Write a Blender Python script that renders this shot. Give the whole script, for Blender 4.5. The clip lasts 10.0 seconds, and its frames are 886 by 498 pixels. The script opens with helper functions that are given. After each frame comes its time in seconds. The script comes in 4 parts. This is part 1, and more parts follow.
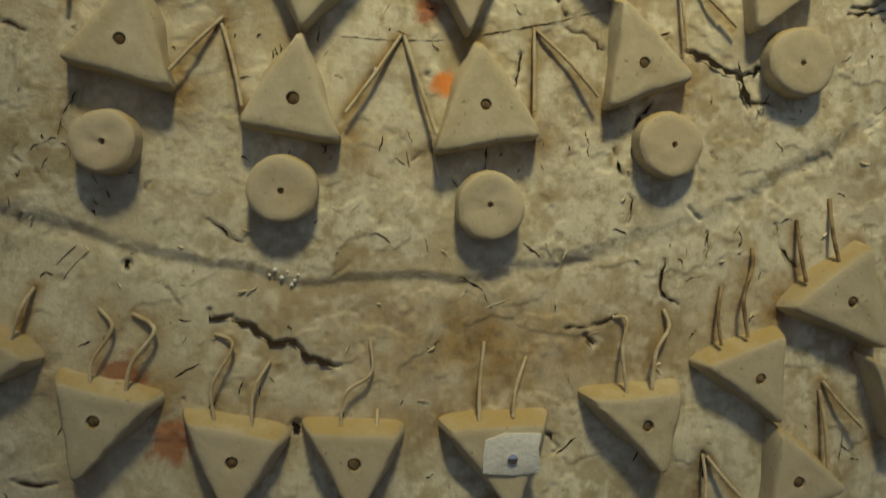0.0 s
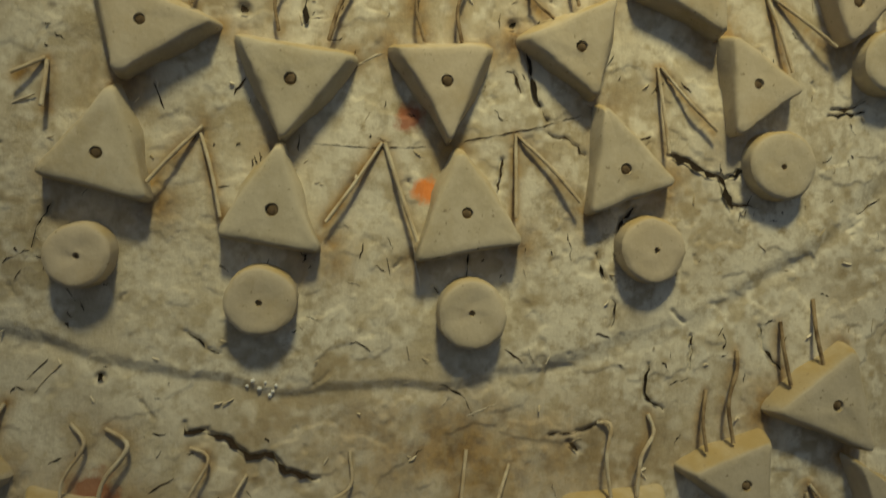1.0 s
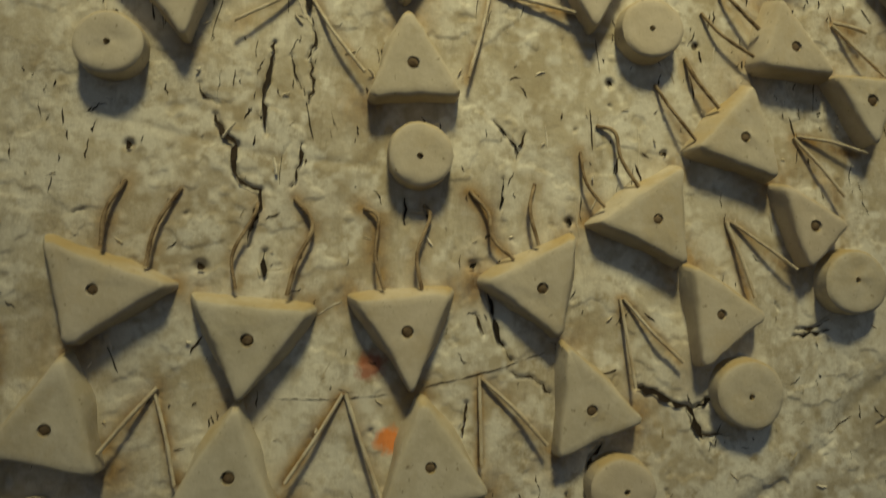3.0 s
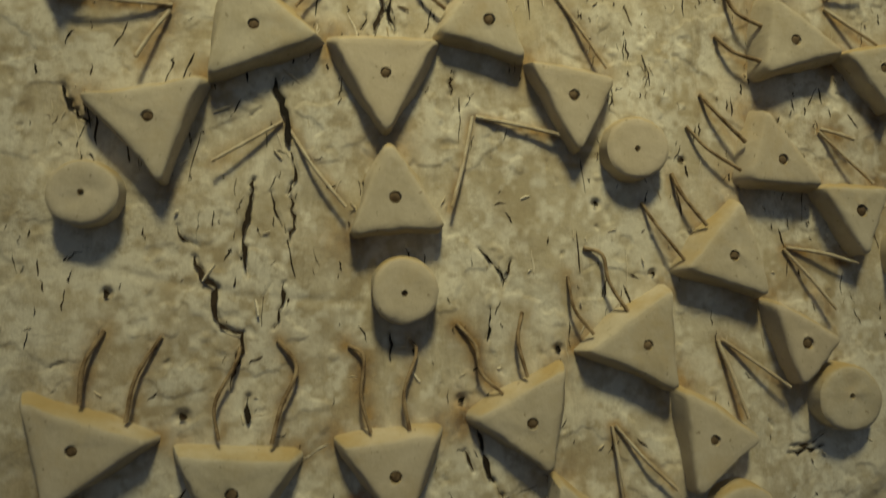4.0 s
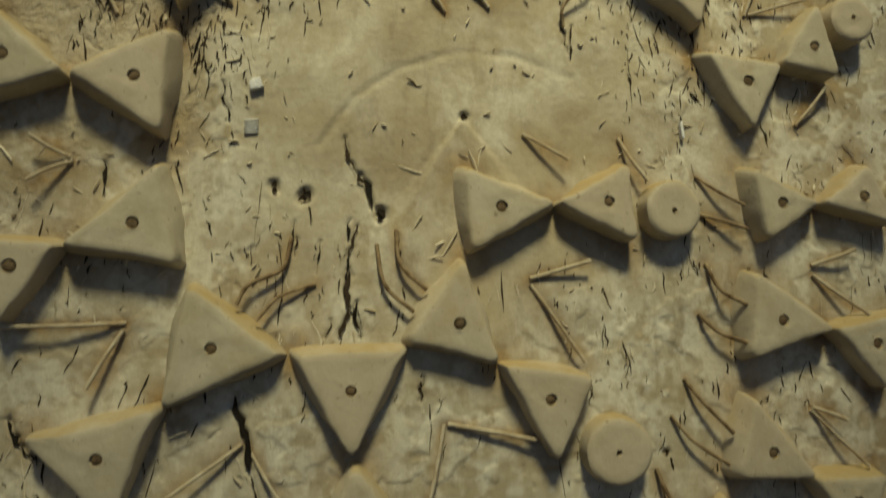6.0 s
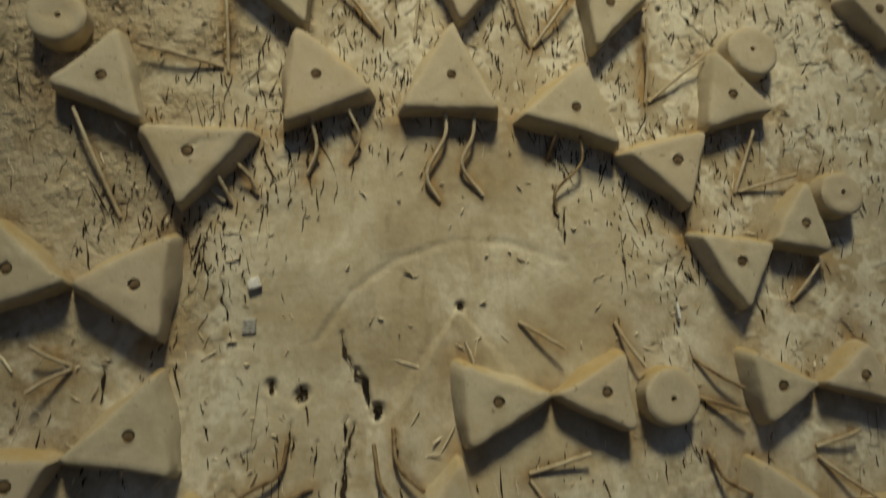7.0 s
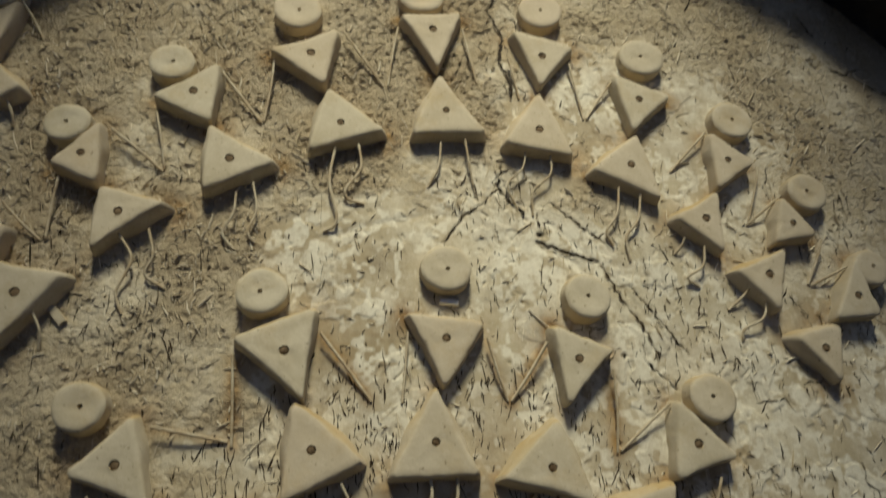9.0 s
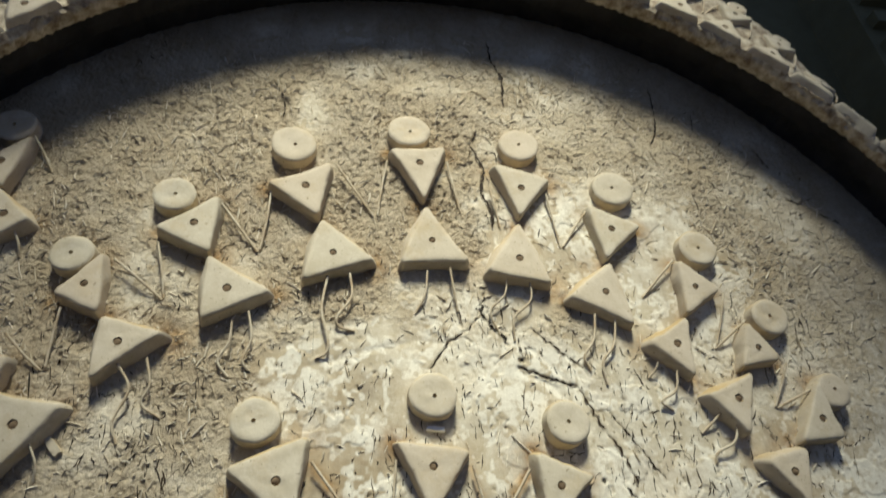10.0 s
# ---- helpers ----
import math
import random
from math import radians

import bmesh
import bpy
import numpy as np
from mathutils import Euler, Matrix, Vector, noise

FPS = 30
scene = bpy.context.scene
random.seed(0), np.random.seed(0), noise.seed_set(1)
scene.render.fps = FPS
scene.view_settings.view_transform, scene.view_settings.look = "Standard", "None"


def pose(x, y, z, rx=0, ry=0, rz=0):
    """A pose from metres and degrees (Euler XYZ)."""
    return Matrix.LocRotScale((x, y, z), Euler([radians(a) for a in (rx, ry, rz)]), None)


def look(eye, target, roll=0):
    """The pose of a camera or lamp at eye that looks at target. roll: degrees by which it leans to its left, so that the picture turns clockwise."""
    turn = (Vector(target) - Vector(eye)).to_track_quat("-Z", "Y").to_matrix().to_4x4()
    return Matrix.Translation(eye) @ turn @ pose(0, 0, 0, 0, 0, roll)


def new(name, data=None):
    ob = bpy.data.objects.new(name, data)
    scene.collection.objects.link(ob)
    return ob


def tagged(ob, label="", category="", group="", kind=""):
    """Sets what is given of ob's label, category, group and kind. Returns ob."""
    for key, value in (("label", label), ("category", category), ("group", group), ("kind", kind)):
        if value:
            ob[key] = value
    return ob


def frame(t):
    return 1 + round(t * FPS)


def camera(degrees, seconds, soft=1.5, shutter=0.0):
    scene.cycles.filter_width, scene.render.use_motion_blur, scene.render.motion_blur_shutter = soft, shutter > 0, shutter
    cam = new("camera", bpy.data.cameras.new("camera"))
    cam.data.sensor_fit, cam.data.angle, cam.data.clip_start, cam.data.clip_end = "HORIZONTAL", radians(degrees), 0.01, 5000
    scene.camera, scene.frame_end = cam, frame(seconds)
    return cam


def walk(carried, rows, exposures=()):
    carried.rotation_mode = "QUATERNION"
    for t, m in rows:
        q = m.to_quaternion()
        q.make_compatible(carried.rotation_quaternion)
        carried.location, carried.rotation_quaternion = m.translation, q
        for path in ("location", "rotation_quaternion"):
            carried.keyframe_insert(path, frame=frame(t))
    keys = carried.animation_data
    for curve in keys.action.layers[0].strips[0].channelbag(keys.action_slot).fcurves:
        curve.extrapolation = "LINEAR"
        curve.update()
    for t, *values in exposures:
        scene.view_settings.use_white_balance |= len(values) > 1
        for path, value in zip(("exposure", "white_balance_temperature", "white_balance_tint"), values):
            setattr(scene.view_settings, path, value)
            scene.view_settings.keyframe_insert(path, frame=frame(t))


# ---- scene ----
cam = camera(65.4, 10.0, shutter=0.55)
PATH = [
    (0, (-0.103, -0.372, 1.002), (0.153, 1.611, 0.964), 3.3),
    (0.5, (-0.102, -0.369, 1.023), (0.165, 1.613, 1.026), 3.3),
    (1, (-0.1, -0.368, 1.047), (0.179, 1.613, 1.079), 3.3),
    (1.5, (-0.1, -0.367, 1.072), (0.199, 1.609, 1.138), 3.2),
    (2, (-0.097, -0.367, 1.091), (0.202, 1.605, 1.231), 2.9),
    (2.5, (-0.093, -0.368, 1.115), (0.203, 1.6, 1.309), 2.4),
    (3.8, (-0.088, -0.37, 1.208), (0.228, 1.596, 1.387), 0.8),
    (4, (-0.087, -0.37, 1.22), (0.229, 1.595, 1.419), 0.4),
    (4.5, (-0.084, -0.369, 1.257), (0.239, 1.593, 1.467), -0.2),
    (5, (-0.082, -0.367, 1.297), (0.256, 1.593, 1.511), -0.5),
    (5.2, (-0.083, -0.366, 1.31), (0.266, 1.59, 1.542), -0.6),
    (6.3, (-0.068, -0.374, 1.397), (0.235, 1.58, 1.697), -0.3),
    (6.5, (-0.07, -0.376, 1.413), (0.24, 1.573, 1.739), -0.3),
    (7, (-0.065, -0.387, 1.443), (0.217, 1.54, 1.899), -1.1),
    (7.5, (-0.066, -0.396, 1.463), (0.218, 1.484, 2.084), -1.6),
    (8, (-0.056, -0.418, 1.492), (0.186, 1.428, 2.222), -1.8),
    (8.5, (-0.057, -0.442, 1.528), (0.191, 1.377, 2.322), -2.0),
    (9, (-0.06, -0.469, 1.556), (0.201, 1.313, 2.427), -2.4),
    (9.5, (-0.066, -0.494, 1.571), (0.223, 1.232, 2.541), -2.9),
    (10, (-0.073, -0.511, 1.573), (0.247, 1.144, 2.65), -3.5),
]
walk(cam, [(t, look(eye, target, roll)) for t, eye, target, roll in PATH],
     [(0.0, 0.22, 7000, 10), (2.5, -0.10, 6700, 10), (5.0, -0.56, 6500, 10), (6.5, -0.76, 6150, 13), (7.5, -1.12, 6000, 23), (8.5, -1.20, 5900, 23), (9.0, -0.82, 5550, 23), (9.5, -0.38, 5230, 22), (10.0, -0.18, 5130, 25)])

# ---- light ----
CZ = 1.5                       # height of the panel's middle
world = bpy.data.worlds.new("world")
scene.world = world
world.use_nodes = True
bg = world.node_tree.nodes["Background"]
bg.inputs[0].default_value = (0.60, 0.75, 0.96, 1)
bg.inputs[1].default_value = 0.20
lamp_data = bpy.data.lights.new("ceiling_lamp", "SPOT")
lamp_data.spot_size, lamp_data.spot_blend, lamp_data.shadow_soft_size = radians(30), 1.0, 0.40
lamp_data.energy, lamp_data.color = 1040, (0.98, 0.91, 0.535)
lamp = new("ceiling_lamp", lamp_data)
lamp.matrix_world = look((-0.05, -1.35, CZ + 2.2), (0.005, 0, CZ + 0.50)) @ Matrix.Diagonal((0.5, 1, 1, 1))      # x scale narrows the beam, added to imitate lens vignette at the sides


# ---- materials ----
def material(name, rough=0.9):
    m = bpy.data.materials.new(name)
    m.use_nodes = True
    b = m.node_tree.nodes["Principled BSDF"]
    b.inputs["Roughness"].default_value = rough
    b.inputs["Specular IOR Level"].default_value = 0.2
    return m, m.node_tree, b


def node(tree, kind, **values):
    n = tree.nodes.new(kind)
    for key, value in values.items():
        n.inputs[key.replace("_", " ")].default_value = value
    return n


def noise_fac(tree, coord, scale, detail=6.0, rough=0.6, lo=0.35, hi=0.65):
    n = node(tree, "ShaderNodeTexNoise", Scale=scale, Detail=detail, Roughness=rough)
    tree.links.new(coord, n.inputs["Vector"])
    r = tree.nodes.new("ShaderNodeMapRange")
    r.inputs["From Min"].default_value, r.inputs["From Max"].default_value = lo, hi
    tree.links.new(n.outputs["Fac"], r.inputs["Value"])
    return r.outputs["Result"]


def blend(tree, fac, a, b, mode="MIX"):
    n = tree.nodes.new("ShaderNodeMix")
    n.data_type, n.blend_type = "RGBA", mode
    n.clamp_factor = True
    for socket, value in ((n.inputs[0], fac), (n.inputs[6], a), (n.inputs[7], b)):
        if isinstance(value, (tuple, float)):
            socket.default_value = (*value, 1) if isinstance(value, tuple) else value
        else:
            tree.links.new(value, socket)
    return n.outputs[2]


def times(tree, a, k, op="MULTIPLY"):
    n = tree.nodes.new("ShaderNodeMath")
    n.operation = op
    tree.links.new(a, n.inputs[0])
    if isinstance(k, float):
        n.inputs[1].default_value = k
    else:
        tree.links.new(k, n.inputs[1])
    return n.outputs[0]


def bump(tree, b, height, strength, distance):
    n = tree.nodes.new("ShaderNodeBump")
    n.inputs["Strength"].default_value, n.inputs["Distance"].default_value = strength, distance
    tree.links.new(height, n.inputs["Height"])
    tree.links.new(n.outputs[0], b.inputs["Normal"])


def world_place(tree):
    return tree.nodes.new("ShaderNodeNewGeometry").outputs["Position"]


def mud_material():
    m, t, b = material("mud_plaster", 0.92)
    p = world_place(t)
    big = noise_fac(t, p, 7.0, 5, 0.6, 0.38, 0.62)
    mid = noise_fac(t, p, 38.0, 6, 0.65, 0.36, 0.66)
    fine = noise_fac(t, p, 260.0, 4, 0.7, 0.3, 0.7)
    bare = t.nodes.new("ShaderNodeAttribute")
    bare.attribute_name = "coarse"
    rough = bare.outputs["Fac"]
    c = blend(t, big, (0.34, 0.265, 0.15), (0.50, 0.43, 0.285))
    wash = times(t, noise_fac(t, p, 11.0, 8, 0.68, 0.40, 0.60), noise_fac(t, p, 60.0, 6, 0.7, 0.34, 0.60))
    lime = t.nodes.new("ShaderNodeAttribute")
    lime.attribute_name = "lime"
    coat = times(t, lime.outputs["Fac"], noise_fac(t, p, 120.0, 6, 0.7, 0.30, 0.50))
    c = blend(t, times(t, times(t, wash, coat, "MAXIMUM"), 0.92), c, (0.79, 0.75, 0.615))
    c = blend(t, times(t, mid, 0.25), c, (0.62, 0.56, 0.42))
    dirt = noise_fac(t, p, 15.0, 7, 0.62, 0.55, 0.75)
    c = blend(t, times(t, dirt, 0.75), c, (0.27, 0.19, 0.095))
    smear = t.nodes.new("ShaderNodeMapping")
    smear.inputs["Scale"].default_value = (1.0, 1.0, 0.35)
    t.links.new(p, smear.inputs["Vector"])
    grime = times(t, noise_fac(t, smear.outputs[0], 85.0, 7, 0.7, 0.52, 0.70), noise_fac(t, p, 9.0, 4, 0.6, 0.40, 0.60))
    c = blend(t, times(t, grime, 0.55), c, (0.17, 0.125, 0.07))
    c = blend(t, times(t, fine, 0.16), c, (0.36, 0.28, 0.17))
    c = blend(t, times(t, rough, 0.72), c, (0.50, 0.405, 0.26))
    soil = noise_fac(t, p, 150.0, 7, 0.75, 0.48, 0.62)
    c = blend(t, times(t, times(t, soil, 0.15, "MAXIMUM"), times(t, times(t, rough, 0.25, "MAXIMUM"), 0.38)), c, (0.19, 0.14, 0.08))
    ochre = t.nodes.new("ShaderNodeAttribute")
    ochre.attribute_name = "ochre"
    patch = noise_fac(t, p, 60.0, 5, 0.65, 0.25, 0.55)
    rust = blend(t, noise_fac(t, p, 95.0, 5, 0.65, 0.40, 0.62), (0.37, 0.22, 0.065), (0.16, 0.090, 0.035))
    c = blend(t, times(t, ochre.outputs["Fac"], patch), c, rust)
    for where, size, colour in (((-0.059, 0, CZ - 0.416), 0.0125, (0.85, 0.23, 0.015)), ((-0.071, 0, CZ - 0.378), 0.0135, (0.36, 0.11, 0.05)),
                                ((-0.218, 0, CZ - 0.581), 0.020, (0.34, 0.14, 0.07)), ((-0.192, 0, CZ - 0.613), 0.020, (0.38, 0.15, 0.075))):
        d = t.nodes.new("ShaderNodeVectorMath")
        d.operation = "DISTANCE"
        t.links.new(p, d.inputs[0])
        d.inputs[1].default_value = where
        w = noise_fac(t, p, 130.0, 4, 0.6, 0.2, 0.8)
        r = t.nodes.new("ShaderNodeMapRange")
        r.inputs["From Min"].default_value, r.inputs["From Max"].default_value = size, size * 0.72
        t.links.new(times(t, d.outputs["Value"], times(t, w, size * 0.6), "ADD"), r.inputs["Value"])
        c = blend(t, times(t, r.outputs[0], 0.85), c, colour)
    t.links.new(c, b.inputs["Base Color"])
    h = times(t, times(t, times(t, fine, 1.4), times(t, rough, 0.07, "MAXIMUM")), times(t, mid, times(t, rough, 0.14, "MAXIMUM")), "ADD")
    bump(t, b, h, 0.9, 0.0021)
    return m


def clay_material(name, colour, pale, stain, amount):
    m, t, b = material(name, 0.85)
    p = world_place(t)
    info = t.nodes.new("ShaderNodeObjectInfo")
    c = blend(t, noise_fac(t, p, 45.0, 5, 0.6, 0.35, 0.65), colour, pale)
    c = blend(t, times(t, noise_fac(t, p, 130.0, 6, 0.7, 0.50, 0.68), 0.4), c, (0.66, 0.60, 0.47))
    c = blend(t, times(t, info.outputs["Random"], 0.45), c, (0.52, 0.42, 0.295))
    c = blend(t, times(t, noise_fac(t, p, 28.0, 7, 0.7, 0.52, 0.75), amount), c, stain)
    # ochre tint on the faces that point up
    split = t.nodes.new("ShaderNodeSeparateXYZ")
    t.links.new(t.nodes.new("ShaderNodeNewGeometry").outputs["Normal"], split.inputs[0])
    up = t.nodes.new("ShaderNodeMapRange")
    up.inputs["From Min"].default_value, up.inputs["From Max"].default_value = 0.35, 0.75
    t.links.new(split.outputs["Z"], up.inputs["Value"])
    c = blend(t, times(t, times(t, up.outputs[0], 0.75), noise_fac(t, p, 24.0, 4, 0.6, 0.3, 0.55)), c, (0.40, 0.28, 0.10))
    speck = noise_fac(t, p, 300.0, 3, 0.6, 0.66, 0.72)
    c = blend(t, times(t, speck, 0.6), c, (0.17, 0.12, 0.065))
    t.links.new(c, b.inputs["Base Color"])
    bump(t, b, times(t, noise_fac(t, p, 330.0, 4, 0.6, 0.3, 0.7), noise_fac(t, p, 70.0, 4, 0.6, 0.3, 0.7), "ADD"), 0.22, 0.0006)
    return m


def plain_material(name, a, c2, scale, rough=0.85, island=False):
    m, t, b = material(name, rough)
    p = world_place(t)
    c = blend(t, noise_fac(t, p, scale, 5, 0.6), a, c2)
    if island:
        g = t.nodes.new("ShaderNodeNewGeometry")
        c = blend(t, g.outputs["Random Per Island"], a, c2)
    t.links.new(c, b.inputs["Base Color"])
    bump(t, b, noise_fac(t, p, scale * 6, 4), 0.3, 0.001)
    return m


MUD = mud_material()
CLAY = clay_material("pale_clay", (0.47, 0.41, 0.285), (0.56, 0.50, 0.37), (0.42, 0.29, 0.11), 0.45)
PLUG = plain_material("brown_plug", (0.095, 0.062, 0.032), (0.21, 0.15, 0.085), 210)
WIRE = plain_material("clay_coated_wire", (0.60, 0.53, 0.38), (0.42, 0.32, 0.19), 90, 0.7)
RUST = plain_material("rusty_wire", (0.13, 0.078, 0.036), (0.40, 0.30, 0.17), 120, 0.75)
STRAW = plain_material("straw", (0.76, 0.69, 0.53), (0.44, 0.36, 0.23), 60, 0.8, True)
# near-black colour that stands in for shade in cracks, pits and slits
HOLLOW_SHADE = plain_material("hollow_shade", (0.012, 0.009, 0.006), (0.055, 0.036, 0.02), 60, 0.8, True)
RIM_DARK = plain_material("near_black_mud", (0.020, 0.019, 0.018), (0.045, 0.042, 0.040), 25)
RIM = plain_material("rim_mud", (0.60, 0.53, 0.38), (0.20, 0.145, 0.09), 95)
DARK = plain_material("dark_wall_paint", (0.105, 0.100, 0.050), (0.145, 0.138, 0.075), 6, 0.8)
PAPER = plain_material("white_paper", (0.80, 0.80, 0.78), (0.66, 0.66, 0.64), 90, 0.6)
FLOOR = plain_material("floor_earth", (0.26, 0.20, 0.14), (0.34, 0.27, 0.19), 12)
GLASS, _, gb = material("mirror_glass", 0.04)
gb.inputs["Metallic"].default_value = 1.0
gb.inputs["Base Color"].default_value = (0.9, 0.9, 0.9, 1)


# ---- mesh helpers ----
def mesh_object(name, verts, faces, mat, smooth=True, crease=38):
    me = bpy.data.meshes.new(name)
    me.from_pydata([tuple(v) for v in verts], [], faces)
    me.materials.append(mat)
    if len(verts) < 3000:
        bm = bmesh.new()
        bm.from_mesh(me)
        bmesh.ops.recalc_face_normals(bm, faces=bm.faces)
        bm.to_mesh(me)
        bm.free()
    me.polygons.foreach_set("use_smooth", [smooth] * len(me.polygons))
    me.update()
    if smooth:
        me.set_sharp_from_angle(angle=radians(crease))
    return new(name, me)


def part(name, verts, faces, mat, parent, label="", smooth=True):
    ob = mesh_object(name, verts, faces, mat, smooth, 80 if mat in (WIRE, RUST) else 38)
    ob.parent = parent
    return tagged(ob, label) if label else ob


def stacked(rings, close_top=True, close_bottom=False):
    """Faces for a stack of closed rings of equal length, first ring lowest."""
    n, faces, verts = len(rings[0]), [], []
    for ring in rings:
        verts.extend(ring)
    for k in range(len(rings) - 1):
        for i in range(n):
            j = (i + 1) % n
            faces.append((k * n + i, k * n + j, (k + 1) * n + j, (k + 1) * n + i))
    if close_top:
        verts.append(tuple(np.mean(np.array(rings[-1]), axis=0)))
        top = (len(rings) - 1) * n
        faces.extend((top + i, top + (i + 1) % n, len(verts) - 1) for i in range(n))
    return verts, faces


def tube(points, radius, sides=8):
    """A round bar along a smooth line through the points."""
    p = np.array(points, float)
    ext = np.vstack([2 * p[0] - p[1], p, 2 * p[-1] - p[-2]])
    line = []
    for i in range(1, len(ext) - 2):
        for u in np.linspace(0, 1, 6, endpoint=False):
            a, b, c, d = ext[i - 1:i + 3]
            line.append(0.5 * (2 * b + (c - a) * u + (2 * a - 5 * b + 4 * c - d) * u * u + (3 * b - a - 3 * c + d) * u ** 3))
    line.append(p[-1])
    line, rings = np.array(line), []
    for i, q in enumerate(line):
        d = line[min(i + 1, len(line) - 1)] - line[max(i - 1, 0)]
        d /= np.linalg.norm(d) + 1e-12
        a = np.cross(d, (0.0, 1.0, 0.0))
        a /= np.linalg.norm(a) + 1e-9
        b = np.cross(d, a)
        rad = radius * (0.9 + 0.2 * random.random())
        rings.append([tuple(q + rad * (a * math.cos(s) + b * math.sin(s))) for s in np.linspace(0, 2 * math.pi, sides, endpoint=False)])
    verts, faces = stacked(rings)
    faces.append(tuple(range(sides - 1, -1, -1)))
    return verts, faces


# ---- clay relief ornaments ----
THICK = 0.0145


def corners(spec):
    x, z, ang, h, w, lean = spec
    u = np.array([math.cos(radians(ang)), math.sin(radians(ang))])
    n = np.array([-u[1], u[0]])
    tip = np.array([x, z])
    mid = tip + u * h
    return tip, mid + n * w / 2 + u * lean / 2, mid - n * w / 2 - u * lean / 2


def triangle_outline(spec):
    pts, out = corners(spec), []
    for k in range(3):
        p, q, r = pts[k - 1], pts[k], pts[(k + 1) % 3]
        cut = 0.0035 + 0.003 * random.random()
        a = q + (p - q) / np.linalg.norm(p - q) * cut
        b = q + (r - q) / np.linalg.norm(r - q) * cut
        for s in (0, 0.25, 0.5, 0.75, 1):
            out.append((1 - s) ** 2 * a + 2 * s * (1 - s) * (0.75 * q + 0.125 * (a + b)) + s * s * b)
        c = r + (q - r) / np.linalg.norm(q - r) * 0.006
        side = np.array([-(c - b)[1], (c - b)[0]])
        bow = random.uniform(-0.02, 0.03)
        wave, phase = random.uniform(0.001, 0.005), random.uniform(0, 6)
        for s in np.linspace(0.1, 0.9, 9):
            out.append(b + (c - b) * s - side * (bow * 4 * s * (1 - s) + wave * math.sin(7 * s + phase) + random.uniform(-0.005, 0.005)))
    return np.array(out)


def slab(outline, centre, thick, hole, taper, tilt=(0, 0), uneven=0.00018, worn=0.0014, dish=0.0, flank=0.0):
    """A hand-cut clay slab: slanting sides, a soft upper edge and a peg hole."""
    d = outline - centre
    length = np.linalg.norm(d, axis=1)[:, None]
    way = d / length
    rough = np.random.normal(0, uneven, (len(d), 1))

    # mud gathers on the upper sides and some of the flanks, the lower ones drop straight
    ledge = 0.2 + flank * way[:, :1] ** 2 + 0.75 * np.clip(1.4 * way[:, 1:], 0, 1)

    def ring(grow, y, wobble=1.0):
        q = outline + way * (grow * (ledge if grow > 0.0006 else 1) + rough * wobble)
        lift = (q - centre) @ np.array(tilt)
        return [(a, y + (e if y < -0.004 else 0), b) for (a, b), e in zip(q, lift)]

    def inner(radius, y):
        q = centre + way * radius
        return [(a, y, b) for a, b in q]

    wear = np.convolve(np.r_[np.random.random(len(d)), np.random.random(4)], np.ones(3) / 3, "same")[:len(d), None] ** 3 * worn

    def soft(grow, y, share):
        q = ring(grow, y)
        return [(a + w[0] * e * -share, h + e * 0.5 * share, b + w[1] * e * -share) for (a, h, b), w, e in zip(q, way, wear[:, 0])]

    rings = [ring(taper, 0.006), ring(taper * 0.75, -thick * 0.2), ring(taper * 0.3, -thick * 0.7), soft(0.0003, -thick + 0.0016, 0.5), soft(-0.0006, -thick + 0.0005, 1.0), soft(-0.0020, -thick, 0.9)]
    flat = np.array([p[1] for p in rings[-1]])
    base = np.array([(p[0], p[2]) for p in rings[-1]]) - centre
    dents = np.random.normal(0, 1, (3, 6))
    slope = np.linalg.lstsq(np.c_[base, np.ones(len(base))], flat, rcond=None)[0]
    mean = np.c_[base, np.ones(len(base))] @ slope
    for share, sink in ((0.8, 0.1), (0.55, 0.35), (0.3, 1.0), (0.0, 1.0)):
        grow = np.maximum(share * np.linalg.norm(base, axis=1), hole * 1.1)
        turn = np.arctan2(way[:, 1], way[:, 0])
        lump = 0.00022 * sum(dents[0, k] * np.sin(k * turn + dents[1, k] * 3 + share * 5) for k in (1, 2, 3)) * (1 - share) * min(1, share * 3) * 1.5
        rings.append([(centre[0] + w[0] * g, -thick + (f - mean) * share ** 5 + (mean + thick) * share + l + dish * sink, centre[1] + w[1] * g) for w, g, f, mean, l in zip(way, grow, flat, mean, lump)])
    rings += [inner(hole, -thick + 0.0008 + dish), inner(hole * 0.9, -thick + 0.005)]
    return stacked(rings)


def add_triangle(name, spec, root, origin):
    outline = triangle_outline(spec)
    tip, a, b = corners(spec)
    centre = tip + ((a + b) / 2 - tip) * random.uniform(0.62, 0.70)
    bore = random.uniform(0.0027, 0.0034)
    verts, faces = slab(outline - origin, centre - origin, THICK, bore, 0.0056, (random.uniform(-0.02, 0.02), random.uniform(-0.02, 0.02)), flank=0.85 if name == "inner_triangle" else 0.1)
    ob = part(name, verts, faces, CLAY, root)
    angles = np.linspace(0, 2 * math.pi, 12, endpoint=False)
    c = centre - origin + np.random.uniform(-0.0004, 0.0004, 2)
    lump = np.random.uniform(0.86, 1.04, 12)
    deep, slope = random.uniform(0.0, 0.0006), random.uniform(-0.2, 0.2)
    disc = [[(c[0] + r * bore * k * math.cos(s), -THICK + y + deep + slope * r * bore * math.cos(s), c[1] + r * bore * k * math.sin(s)) for s, k in zip(angles, lump)]
            for r, y in ((1.0, 0.0030), (0.96, 0.0009), (0.7, 0.0003), (0.3, 0.0001))]
    part("plug", *stacked(disc), PLUG, ob, "brown plug in the peg hole")
    return ob


